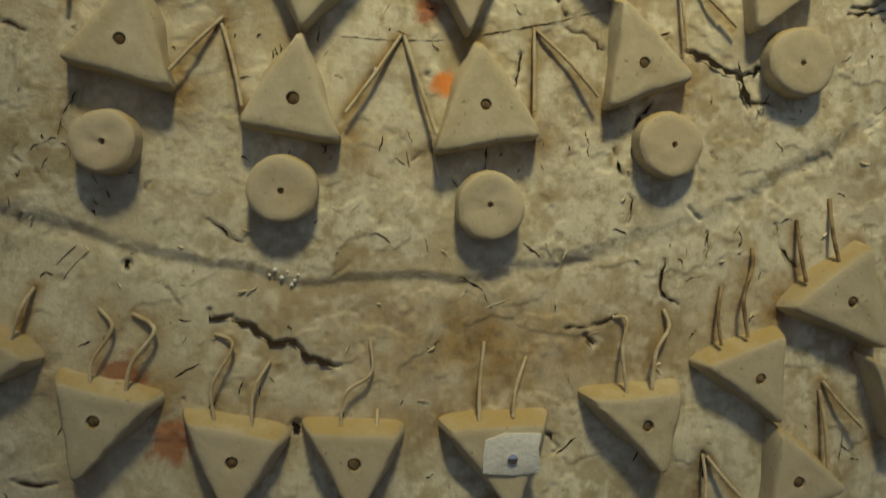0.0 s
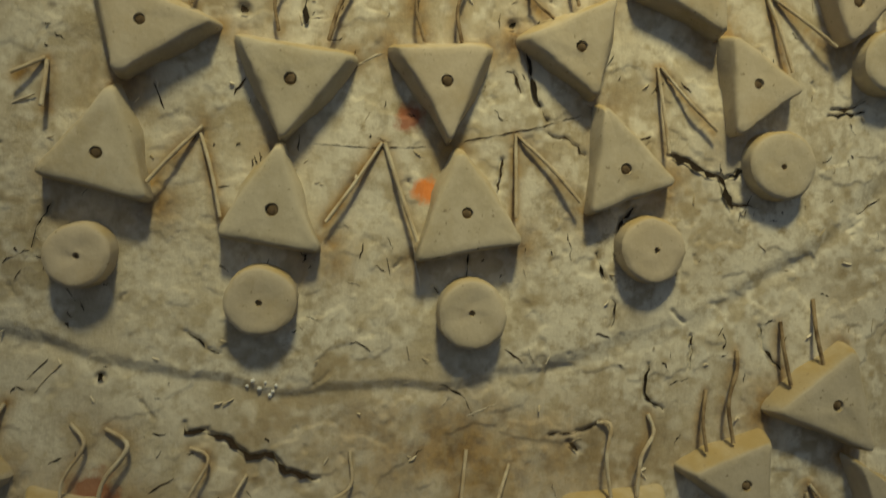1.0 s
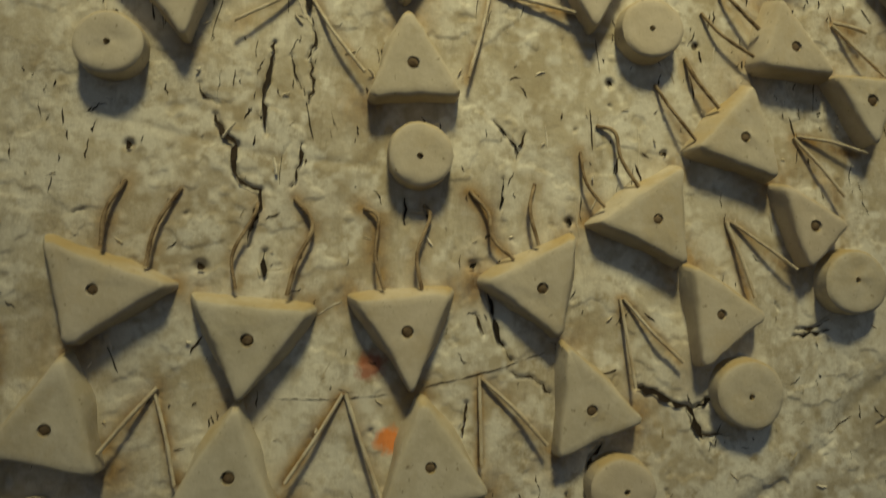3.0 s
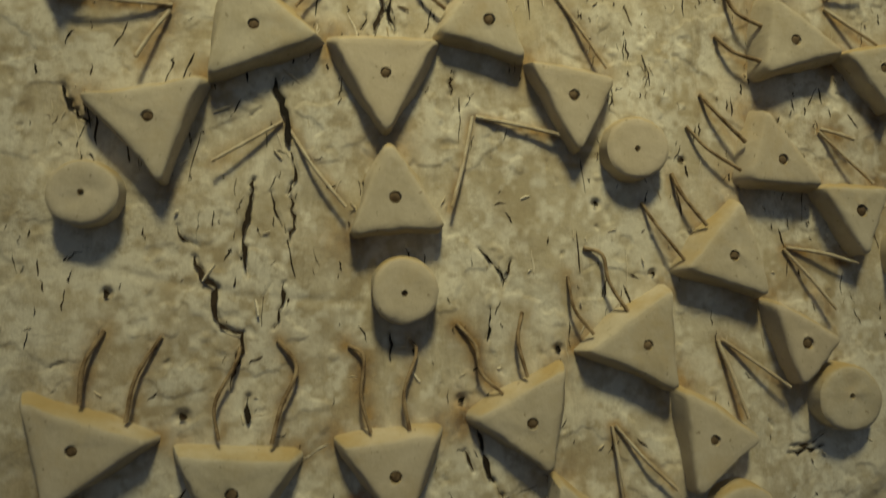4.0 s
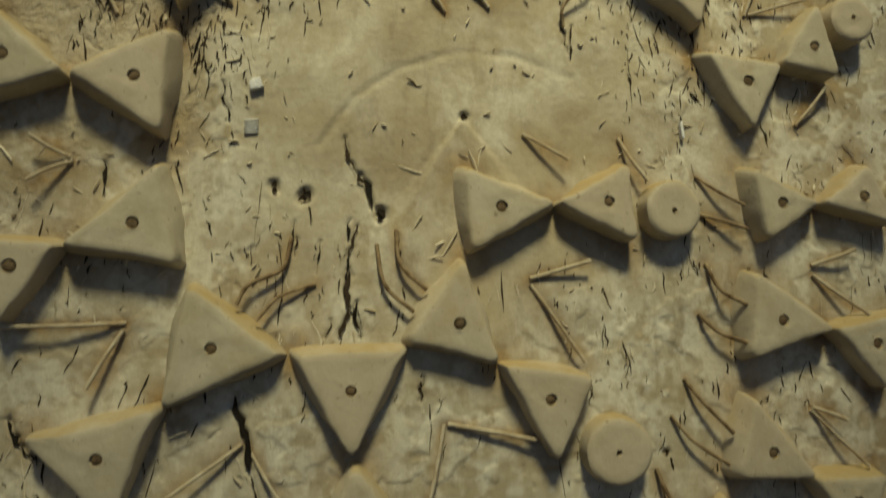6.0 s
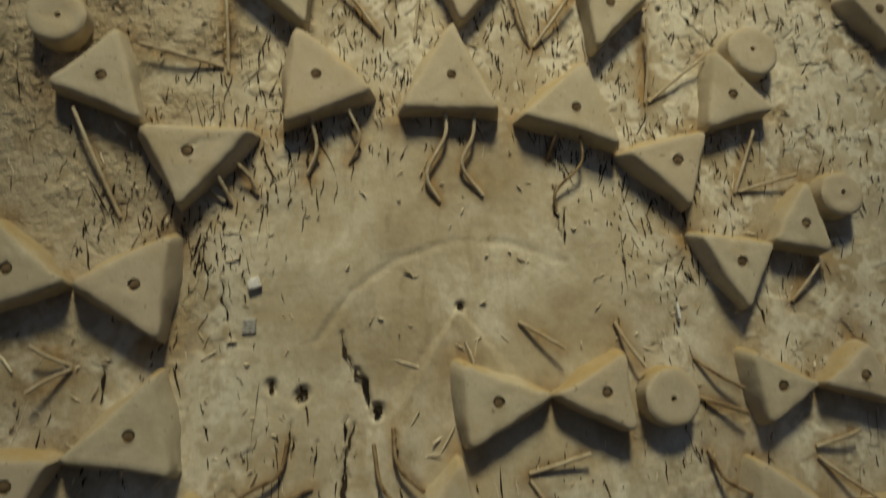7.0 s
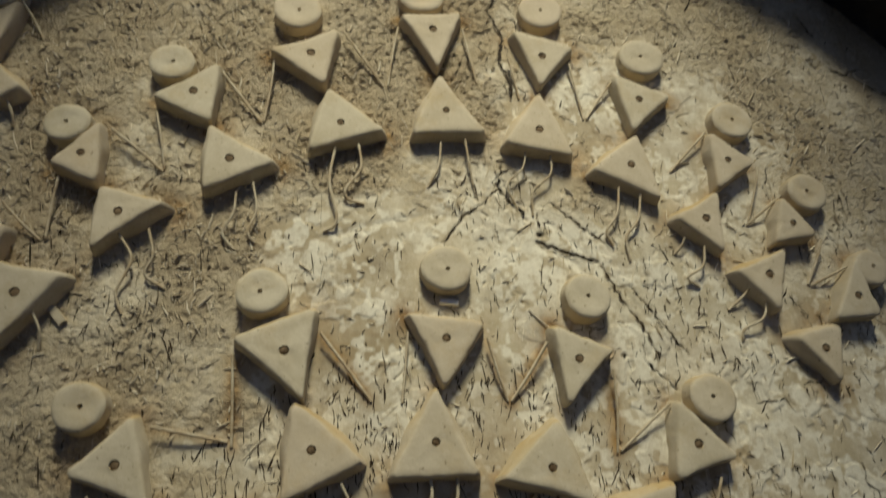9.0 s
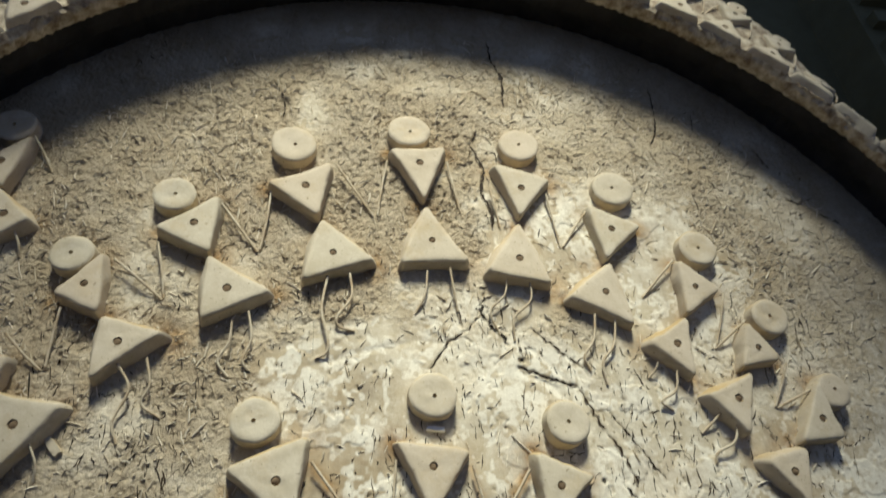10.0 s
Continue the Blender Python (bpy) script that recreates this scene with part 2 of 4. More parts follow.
def add_disc(spec, root, origin):
    x, z, r = spec
    s = np.linspace(0, 2 * math.pi, 30, endpoint=False)
    ph = random.random() * 6
    wob = 1 + 0.018 * np.sin(2 * s + ph) + 0.012 * np.sin(3 * s + 2 * ph) + np.random.normal(0, 0.0015, 30)
    outline = np.c_[np.cos(s) * r * wob, np.sin(s) * r * wob] + np.array([x, z]) - origin
    centre = np.array([x + random.uniform(-0.0015, 0.0015), z + random.uniform(-0.0015, 0.0015)]) - origin
    verts, faces = slab(outline, centre, THICK * 0.95, 0.0016, 0.0022, (random.uniform(-0.03, 0.03), random.uniform(-0.03, 0.03)), 0.00012, 0.002, random.choice((0.0, 0.0003, 0.0006, 0.0009)))
    part("disc", verts, faces, CLAY, root)


ORNAMENTS, STAINED = [], []


def ornament(skirt, top, head, at=None, label=""):
    label = label or ("pale clay relief ornament of two triangles and a disc" if head else "pale clay relief ornament of two tip-to-tip triangles" if top else "single pale clay triangle on the cracked mud plaster")
    origin = np.array([skirt[0], skirt[1]])
    root = new("relief_ornament")
    tagged(root, label, "wall ornament", "spiral of clay ornaments")
    root.matrix_world = (at or Matrix.Translation((0, 0, CZ))) @ Matrix.Translation((origin[0], 0, origin[1]))
    add_triangle("inner_triangle", skirt, root, origin)
    if top:
        add_triangle("outer_triangle", top, root, origin)
    if head:
        add_disc(head, root, origin)
    ORNAMENTS.append((root, origin, skirt, top))
    return root


ornament((-0.217, -0.373, 70, 0.046, 0.064, -0.001), (-0.218, -0.375, -97, 0.053, 0.055, 0.004), (-0.229, -0.461, 0.0157))
ornament((-0.136, -0.398, 84, 0.050, 0.058, -0.002), (-0.136, -0.398, -93, 0.052, 0.054, 0.003), (-0.141, -0.479, 0.0176))
ornament((-0.049, -0.392, 97, 0.051, 0.051, -0.000), (-0.044, -0.393, -81, 0.056, 0.059, -0.004), (-0.032, -0.481, 0.0182))
ornament((0.030, -0.362, 113, 0.047, 0.058, -0.005), (0.033, -0.364, -68, 0.054, 0.053, -0.001), (0.066, -0.441, 0.0181))
ornament((0.102, -0.320, 125, 0.049, 0.061, -0.000), (0.105, -0.318, -59, 0.050, 0.051, -0.006), (0.140, -0.389, 0.0194))
ornament((0.159, -0.267, 134, 0.049, 0.054, -0.004), (0.160, -0.268, -51, 0.047, 0.038, -0.006), (0.207, -0.324, 0.0190))
ornament((0.196, -0.202, 151, 0.048, 0.044, -0.009), (0.195, -0.202, -30, 0.041, 0.046, -0.006), (0.261, -0.241, 0.0197))
ornament((0.214, -0.120, 171, 0.051, 0.050, -0.001), (0.215, -0.119, -20, 0.040, 0.048, 0.000), (0.276, -0.148, 0.0204))
ornament((0.211, -0.046, -178, 0.039, 0.044, -0.006), (0.212, -0.046, 9, 0.042, 0.040, -0.011), (0.281, -0.042, 0.0173))
ornament((0.193, 0.038, -153, 0.039, 0.054, -0.003), (0.193, 0.039, 28, 0.037, 0.047, 0.011), (0.244, 0.071, 0.0143))
ornament((0.157, 0.110, -136, 0.048, 0.052, -0.003), (0.158, 0.111, 51, 0.045, 0.054, 0.008), (0.196, 0.167, 0.0171))
ornament((0.081, 0.155, -103, 0.050, 0.063, 0.003), (0.089, 0.161, 71, 0.053, 0.047, 0.004), (0.114, 0.243, 0.0174))
ornament((-0.002, 0.175, -92, 0.058, 0.059, -0.003), (0.004, 0.174, 86, 0.051, 0.056, 0.003), (0.009, 0.264, 0.0184))
ornament((-0.096, 0.167, -68, 0.056, 0.057, -0.003), (-0.090, 0.166, 112, 0.059, 0.060, 0.000), (-0.122, 0.244, 0.0175))
ornament((-0.179, 0.100, -29, 0.049, 0.059, 0.010), (-0.177, 0.102, 132, 0.052, 0.050, -0.003), (-0.228, 0.164, 0.0160))
ornament((-0.206, 0.011, -2, 0.048, 0.058, 0.001), (-0.207, 0.011, 167, 0.043, 0.051, -0.010), None)
ornament((-0.203, -0.078, 19, 0.052, 0.053, 0.006), (-0.205, -0.077, -149, 0.037, 0.045, 0.006), None)
ornament((-0.153, -0.158, 52, 0.055, 0.058, -0.000), (-0.154, -0.157, -138, 0.053, 0.061, -0.001), (-0.209, -0.220, 0.0166))
ornament((-0.060, -0.185, 92, 0.054, 0.056, -0.000), (-0.059, -0.186, -83, 0.050, 0.052, 0.002), (-0.049, -0.266, 0.0173))
ornament((0.017, -0.138, 136, 0.049, 0.053, -0.008), (0.018, -0.138, -36, 0.049, 0.049, -0.009), (0.081, -0.184, 0.0179))
ornament((0.050, -0.050, -174, 0.050, 0.047, 0.002), (0.050, -0.050, 2, 0.045, 0.047, -0.002), (0.119, -0.052, 0.0162))
ornament((-0.287, -0.594, 65, 0.035, 0.033, 0.004), None, None)
ornament((-0.235, -0.633, 75, 0.050, 0.048, -0.002), None, None)
ornament((-0.158, -0.651, 91, 0.048, 0.049, 0.010), None, None)
ornament((-0.095, -0.651, 93, 0.048, 0.048, 0.003), None, None)
ornament((-0.010, -0.649, 103, 0.053, 0.054, 0.007), None, None)
ornament((0.074, -0.624, 113, 0.049, 0.051, 0.015), None, None)
ornament((0.142, -0.594, 121, 0.049, 0.050, 0.007), (0.141, -0.596, -67, 0.051, 0.055, -0.006), None)
ornament((0.205, -0.549, 134, 0.057, 0.060, 0.004), (0.194, -0.553, -48, 0.055, 0.039, 0.008), None)
ornament((-0.302, 0.264, -49, 0.047, 0.060, -0.016), (-0.302, 0.265, 128, 0.028, 0.041, 0.020), None)
ornament((-0.242, 0.325, -54, 0.041, 0.061, -0.005), (-0.245, 0.326, 120, 0.042, 0.045, -0.019), (-0.275, 0.379, 0.0164))
ornament((-0.172, 0.382, -59, 0.053, 0.059, 0.004), (-0.171, 0.384, 119, 0.047, 0.060, -0.009), (-0.207, 0.442, 0.0173))
ornament((-0.082, 0.424, -73, 0.054, 0.064, -0.005), (-0.085, 0.425, 111, 0.052, 0.062, -0.005), (-0.111, 0.507, 0.0204))
ornament((0.010, 0.444, -84, 0.061, 0.062, 0.002), (0.009, 0.450, 94, 0.061, 0.054, -0.002), (-0.003, 0.533, 0.0200))
ornament((0.095, 0.431, -95, 0.060, 0.058, 0.005), (0.097, 0.435, 82, 0.055, 0.057, 0.008), (0.106, 0.524, 0.0199))
ornament((0.176, 0.391, -108, 0.053, 0.062, 0.008), (0.173, 0.393, 72, 0.053, 0.054, 0.005), (0.195, 0.476, 0.0201))
ornament((0.237, 0.338, -121, 0.048, 0.047, 0.008), (0.237, 0.339, 62, 0.049, 0.046, 0.010), (0.267, 0.411, 0.0186))
ornament((0.283, 0.286, -131, 0.049, 0.045, 0.008), (0.276, 0.291, 43, 0.038, 0.043, 0.008), (0.318, 0.340, 0.0174))
ornament((0.311, 0.223, -133, 0.039, 0.046, 0.009), (0.309, 0.227, 38, 0.046, 0.044, 0.026), (0.354, 0.271, 0.0151))
ornament((-0.345, 0.441, -67, 0.047, 0.034, -0.011), (-0.342, 0.439, 105, 0.041, 0.050, -0.024), (-0.350, 0.508, 0.0177))
# ---- mud panel ----
STEP = 0.0010
rng = np.random.default_rng(4)


def axis(lo, hi, far_lo, far_hi):
    fine = np.arange(lo, hi, STEP)
    left = lo - np.geomspace(0.002, lo - far_lo, 30)[::-1]
    right = fine[-1] + np.geomspace(0.002, far_hi - fine[-1], 30)
    return np.concatenate([left, fine, right])


XS, ZS = axis(-0.335, 0.42, -0.70, 0.80), axis(-0.68, 0.72, -1.10, 0.90)
GX, GZ = np.meshgrid(XS, ZS)


def lattice(scale, seed):
    """Smooth noise between -1 and 1 with cells of that size."""
    g = np.random.default_rng(seed)
    nx, nz = int(2.4 / scale) + 4, int(2.6 / scale) + 4
    table = g.uniform(-1, 1, (nz, nx))
    u, v = (GX + 1.0) / scale, (GZ + 1.3) / scale
    i, j = np.floor(u).astype(int), np.floor(v).astype(int)
    fu, fv = u - i, v - j
    fu, fv = fu * fu * (3 - 2 * fu), fv * fv * (3 - 2 * fv)
    a = table[j, i] * (1 - fu) + table[j, i + 1] * fu
    b = table[j + 1, i] * (1 - fu) + table[j + 1, i + 1] * fu
    return a * (1 - fv) + b * fv


rad = np.hypot(GX, GZ)
theta = np.degrees(np.arctan2(GZ, GX))
coarse = np.clip((GZ - 0.20) / 0.15 + 0.35 * lattice(0.07, 3), 0, 1) * np.clip((rad - 0.26) / 0.06, 0, 1)
# bare brown mud on one side, whitewashed plaster on the other
shift = np.interp(rad, (0.28, 0.38), (-0.15, 0.02))
bare = np.clip((shift - GX) / 0.09 + 0.9 * lattice(0.05, 11) + 0.7 * lattice(0.02, 12) + 0.4 * lattice(0.008, 16), 0, 1) * np.clip((GZ - 0.02) / 0.12, 0, 1)
bare = np.clip(bare + 0.6 * np.clip((GX - 0.24) / 0.08 + 0.6 * lattice(0.05, 14), 0, 1) * np.clip((GZ - 0.2) / 0.2, 0, 1), 0, 1)
bare = np.maximum(bare, 0.8 * np.exp(-((rad - 0.37) / 0.035) ** 2) * np.clip(0.5 + 1.2 * lattice(0.03, 17), 0, 1) * (GZ > 0.2) * (GX < 0.16))
bare = np.maximum(bare, np.interp(GZ, (-0.1, 0.1), (0.12, 0.65)) * np.clip((-0.12 - GX) / 0.06 + 0.9 * lattice(0.06, 13) - 0.2, 0, 1))
upper = np.clip((GZ - 0.35) / 0.05, 0, 1) * np.clip((0.075 - GX) / 0.05 + 0.8 * lattice(0.035, 71) + 0.4 * lattice(0.012, 72), 0, 1)
bare = np.maximum(bare, np.maximum(upper, 0.9 * np.clip((GZ - 0.47) / 0.06 + 0.5 * lattice(0.05, 73), 0, 1)))
bare *= np.clip(0.92 + 0.5 * lattice(0.06, 18) + 0.4 * lattice(0.025, 19), 0.3, 1) * np.interp(GZ, (0.58, 0.66), (1.0, 0.8))
ragged = bare * np.interp(GZ, (0.0, 0.15), (0.25, 1.0))
H = 0.0022 * lattice(0.09, 1) + 0.0010 * lattice(0.03, 2) + (0.00015 + 0.0008 * ragged) * lattice(0.011, 5)
H += (0.00008 + 0.0007 * ragged) * lattice(0.0048, 6) + (0.00006 + 0.0005 * ragged) * lattice(0.0023, 7)
# clustered pits where chopped straw has fallen out of the bare mud
pits = np.clip((lattice(0.0042, 61) + 0.5 * lattice(0.0021, 62) + 0.9 * lattice(0.018, 63) - 0.62) / 0.25, 0, 1)
H -= 0.0010 * pits * np.clip(ragged * 1.3, 0, 1) * np.clip((GZ + 0.05) / 0.1, 0.25, 1)
# flat trowelled flakes of whitewash that stand a little proud
flake = lattice(0.035, 31) + 0.6 * lattice(0.013, 32) + 0.3 * lattice(0.005, 33)
H += np.interp(GZ, (0.05, 0.15), (0.0006, 0.0008)) * (1 - bare) * np.clip((flake - 0.12) / 0.07, 0, 1) * np.clip((rad - 0.10) / 0.03, 0, 1)
lime = (1 - bare) * np.clip((0.6 * flake + 0.7 * lattice(0.009, 34) + 0.6 * lattice(0.0035, 35) + np.interp(GZ, (-0.25, 0.05), (0.72, 0.22))) / np.interp(GZ, (-0.08, 0.12), (0.95, 0.28)), 0, 1)
lime *= np.clip((rad - 0.085) / 0.05, 0.15, 1)
margin = 0.52 - np.hypot(GX - 0.04, GZ - 0.225)      # distance from the rim
clump = 0.5 + 0.5 * lattice(0.045, 21) + 0.35 * lattice(0.016, 22)
H *= np.clip(margin / 0.09, 0.25, 1) ** 0.5 * (GZ > 0.1) + (GZ <= 0.1)
# old plaster coat that ends in a low curved step below the second turn
edge = np.interp(theta, (-125, -113.5, -95, -76, -63, -50), (0.575, 0.558, 0.522, 0.480, 0.448, 0.420)) + 0.004 * lattice(0.03, 8)
band = np.clip((theta + 128) / 8, 0, 1) * np.clip((-48 - theta) / 8, 0, 1)
sharp = np.interp(theta, (-122, -116, -94, -86), (0.013, 0.0055, 0.0055, 0.012))
H += band * 0.0018 * np.clip((edge - rad) / sharp + 0.5, 0, 1) - band * 0.0008 * np.exp(-((rad - edge - 0.004) / 0.004) ** 2) * (0.5 + 0.5 * lattice(0.05, 15))
WIDE = lattice(0.012, 9)


def window(x0, x1, z0, z1, pad):
    i0, i1 = np.searchsorted(XS, (x0 - pad, x1 + pad))
    j0, j1 = np.searchsorted(ZS, (z0 - pad, z1 + pad))
    return slice(j0, j1), slice(i0, i1)


def near_line(pts, pad):
    p = np.array(pts)
    w = window(p[:, 0].min(), p[:, 0].max(), p[:, 1].min(), p[:, 1].max(), pad)
    x, z = GX[w], GZ[w]
    best = np.full(x.shape, 9.0)
    for a, b in zip(p, p[1:]):
        d = b - a
        s = np.clip(((x - a[0]) * d[0] + (z - a[1]) * d[1]) / (d @ d + 1e-12), 0, 1)
        best = np.minimum(best, np.hypot(x - a[0] - s * d[0], z - a[1] - s * d[1]))
    return w, best


def spot(field, x, z):
    return field[min(np.searchsorted(ZS, z), GX.shape[0] - 1), min(np.searchsorted(XS, x), GX.shape[1] - 1)]


LINES = []


def level(x, z):
    """The plaster's height between the grid's points."""
    i = min(max(np.searchsorted(XS, x) - 1, 0), len(XS) - 2)
    j = min(max(np.searchsorted(ZS, z) - 1, 0), len(ZS) - 2)
    return H[j:j + 2, i:i + 2].max()


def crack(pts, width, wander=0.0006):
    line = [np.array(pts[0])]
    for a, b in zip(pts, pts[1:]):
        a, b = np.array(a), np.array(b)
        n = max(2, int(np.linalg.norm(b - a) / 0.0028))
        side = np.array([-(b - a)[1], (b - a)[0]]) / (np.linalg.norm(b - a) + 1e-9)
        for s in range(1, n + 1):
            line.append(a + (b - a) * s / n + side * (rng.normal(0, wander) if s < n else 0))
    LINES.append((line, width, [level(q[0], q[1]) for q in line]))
    if width > 0.0015:
        w, d = near_line(line, 0.012)
        H[w] -= min(0.002, width * 0.7) * np.clip(1.3 - d / np.maximum(width * 0.5, 0.0011), 0, 1)


def groove(pts, deep=0.0007, wide=0.0024):
    w, d = near_line(pts, 0.02)
    H[w] -= deep * (0.8 + 0.4 * WIDE[w]) * np.exp(-(d / wide) ** 2)


PITS = []


def pit(x, z, r=0.0026):
    PITS.append((x, z, r, level(x, z)))
    w = window(x, x, z, z, 0.01)
    d = np.hypot(GX[w] - x, GZ[w] - z)
    H[w] -= 0.003 * np.clip(1.25 - d / r, 0, 1)


crack([(0.0896, 0.6863), (0.0932, 0.6546), (0.1023, 0.6292), (0.0992, 0.5869)], 0.0024)
crack([(0.0670, 0.5482), (0.0585, 0.5286), (0.0706, 0.5006), (0.0652, 0.4690), (0.0740, 0.4451), (0.0730, 0.4284)], 0.0032)
crack([(0.0598, 0.3612), (0.0547, 0.3417), (0.0702, 0.3235), (0.0765, 0.3133)], 0.0026)
crack([(0.0547, 0.3417), (0.0437, 0.3255), (0.0263, 0.3147), (0.0137, 0.2970), (0.0087, 0.2896)], 0.0016)
crack([(-0.1367, 0.5977), (-0.1270, 0.5790), (-0.1232, 0.5640), (-0.1244, 0.5430)], 0.0024)
crack([(0.2718, 0.6352), (0.2705, 0.6087), (0.2690, 0.5791), (0.2638, 0.5623), (0.2548, 0.5456)], 0.0018)
crack([(0.3131, 0.5959), (0.3111, 0.5731)], 0.0016)
crack([(0.3744, 0.5519), (0.3857, 0.5251)], 0.0020)
crack([(0.3913, 0.4840), (0.4028, 0.4796), (0.4223, 0.4882)], 0.0024)
crack([(0.4192, 0.4712), (0.4454, 0.4549)], 0.0018)
crack([(0.0839, 0.2932), (0.1021, 0.2850), (0.1297, 0.2761)], 0.0034)
crack([(0.1316, 0.2732), (0.1440, 0.2481), (0.1581, 0.2232), (0.1666, 0.1972)], 0.0022)
crack([(0.1540, 0.2552), (0.1732, 0.2276), (0.1907, 0.2012)], 0.0016)
crack([(-0.1413, 0.3892), (-0.1288, 0.3787)], 0.0012)
crack([(-0.2536, -0.4585), (-0.2521, -0.4484), (-0.2476, -0.4409), (-0.2459, -0.4359)], 0.0016)
crack([(-0.2666, -0.4671), (-0.2588, -0.4617), (-0.2543, -0.4600)], 0.0012)
crack([(-0.1784, -0.4969), (-0.1711, -0.5008), (-0.1680, -0.5051), (-0.1607, -0.5077)], 0.0016)
crack([(-0.0948, -0.4994), (-0.0887, -0.5000), (-0.0839, -0.5034)], 0.0014)
crack([(-0.0346, -0.4487), (-0.0353, -0.4626)], 0.0022)
crack([(0.0375, -0.4444), (0.0396, -0.4505), (0.0434, -0.4588)], 0.0020)
crack([(0.0474, -0.4690), (0.0497, -0.4784), (0.0478, -0.4849)], 0.0016)
crack([(0.0019, -0.4986), (0.0056, -0.5062)], 0.0014)
crack([(-0.0109, -0.4993), (-0.0009, -0.5066)], 0.0014)
crack([(0.0205, -0.4346), (0.0231, -0.4492)], 0.0014)
crack([(0.0494, -0.4482), (0.0492, -0.4356), (0.0503, -0.4276), (0.0573, -0.4175)], 0.0028)
crack([(0.0771, -0.3872), (0.0892, -0.3900), (0.0999, -0.3964), (0.1086, -0.3989), (0.1109, -0.4067), (0.1156, -0.4144)], 0.0040)
crack([(0.1086, -0.3989), (0.1237, -0.3911)], 0.0030)
crack([(0.1147, -0.4119), (0.1322, -0.4131)], 0.0020)
crack([(-0.0262, -0.5365), (-0.0332, -0.5253), (-0.0460, -0.5198)], 0.0014)
crack([(0.0715, -0.5043), (0.0700, -0.5172), (0.0718, -0.5242), (0.0817, -0.5296)], 0.0020)
crack([(0.0959, -0.4875), (0.0958, -0.5063)], 0.0026)
crack([(0.1370, -0.4802), (0.1409, -0.4941), (0.1512, -0.5050)], 0.0022)
crack([(0.0285, -0.5494), (0.0331, -0.5540)], 0.0040)
crack([(-0.1761, -0.5434), (-0.1753, -0.5484), (-0.1645, -0.5465)], 0.0026)
crack([(-0.1644, -0.5488), (-0.1527, -0.5519), (-0.1435, -0.5606), (-0.1318, -0.5586), (-0.1240, -0.5674), (-0.1074, -0.5708)], 0.0032)
crack([(0.0162, -0.5461), (0.0356, -0.5428), (0.0452, -0.5376)], 0.0018)
crack([(0.1018, -0.6135), (0.1043, -0.6299)], 0.0020)
crack([(0.0067, -0.6025), (0.0171, -0.6134), (0.0140, -0.6157)], 0.0018)
crack([(-0.2839, -0.4023), (-0.2705, -0.4080)], 0.0020)
crack([(0.1742, -0.3562), (0.1977, -0.3516)], 0.0020)
crack([(-0.0188, -0.3966), (-0.0203, -0.4136)], 0.0026)
crack([(-0.0001, -0.3648), (0.0054, -0.3742)], 0.0020)
crack([(0.0057, -0.3804), (0.0155, -0.3819), (0.0275, -0.3908)], 0.0016)
crack([(-0.2687, -0.6344), (-0.2579, -0.6371), (-0.2471, -0.6361)], 0.0020)
crack([(-0.0522, -0.4678), (-0.0495, -0.4707)], 0.0020)
crack([(-0.1192, -0.1527), (-0.1152, -0.1681), (-0.1120, -0.1778), (-0.1110, -0.1901)], 0.0040)
crack([(-0.1101, -0.1925), (-0.1068, -0.2047), (-0.1109, -0.2155)], 0.0024)
crack([(-0.1286, -0.2080), (-0.1296, -0.2207), (-0.1329, -0.2357), (-0.1316, -0.2476), (-0.1304, -0.2585)], 0.0030)
crack([(-0.1197, -0.2143), (-0.1164, -0.2263), (-0.1133, -0.2328)], 0.0016)
crack([(-0.1094, -0.2170), (-0.1076, -0.2305), (-0.1102, -0.2417)], 0.0018)
crack([(-0.1569, -0.2496), (-0.1523, -0.2597), (-0.1451, -0.2654), (-0.1460, -0.2770), (-0.1415, -0.2857), (-0.1316, -0.2885), (-0.1313, -0.2977), (-0.1351, -0.3086), (-0.1362, -0.3177)], 0.0032)
crack([(-0.1277, -0.3206), (-0.1272, -0.3343)], 0.0036)
crack([(-0.1659, -0.2337), (-0.1628, -0.2409), (-0.1557, -0.2443)], 0.0016)
crack([(-0.1116, -0.2620), (-0.1121, -0.2738), (-0.1161, -0.2861)], 0.0020)
crack([(-0.0083, -0.2418), (0.0045, -0.2556), (0.0067, -0.2602)], 0.0016)
crack([(-0.0019, -0.2743), (-0.0035, -0.2917)], 0.0018)
crack([(-0.2256, -0.1624), (-0.2209, -0.1740), (-0.2110, -0.1815)], 0.0030)
crack([(-0.0096, -0.3362), (-0.0065, -0.3482), (-0.0034, -0.3600), (0.0003, -0.3666)], 0.0024)
crack([(-0.0158, -0.3494), (-0.0108, -0.3604)], 0.0020)
crack([(0.1766, -0.3522), (0.1875, -0.3508), (0.1988, -0.3446)], 0.0024)
crack([(-0.0558, -0.2883), (-0.0550, -0.3031)], 0.0020)
crack([(-0.0420, -0.3032), (-0.0443, -0.2912)], 0.0016)
crack([(-0.0629, -0.0873), (-0.0644, -0.0984), (-0.0628, -0.1093), (-0.0673, -0.1234)], 0.0030)
crack([(-0.0583, -0.1045), (-0.0598, -0.1139), (-0.0561, -0.1237)], 0.0025)
crack([(-0.0719, -0.1143), (-0.0748, -0.1236)], 0.0020)
crack([(-0.0782, -0.0723), (-0.0796, -0.0897)], 0.0018)
crack([(-0.0919, -0.0619), (-0.0932, -0.0778)], 0.0018)
crack([(-0.1139, -0.0757), (-0.1137, -0.0856)], 0.0018)
crack([(-0.0569, -0.0340), (-0.0522, -0.0402), (-0.0507, -0.0538)], 0.0030)
crack([(-0.0475, -0.0536), (-0.0444, -0.0583)], 0.0040)
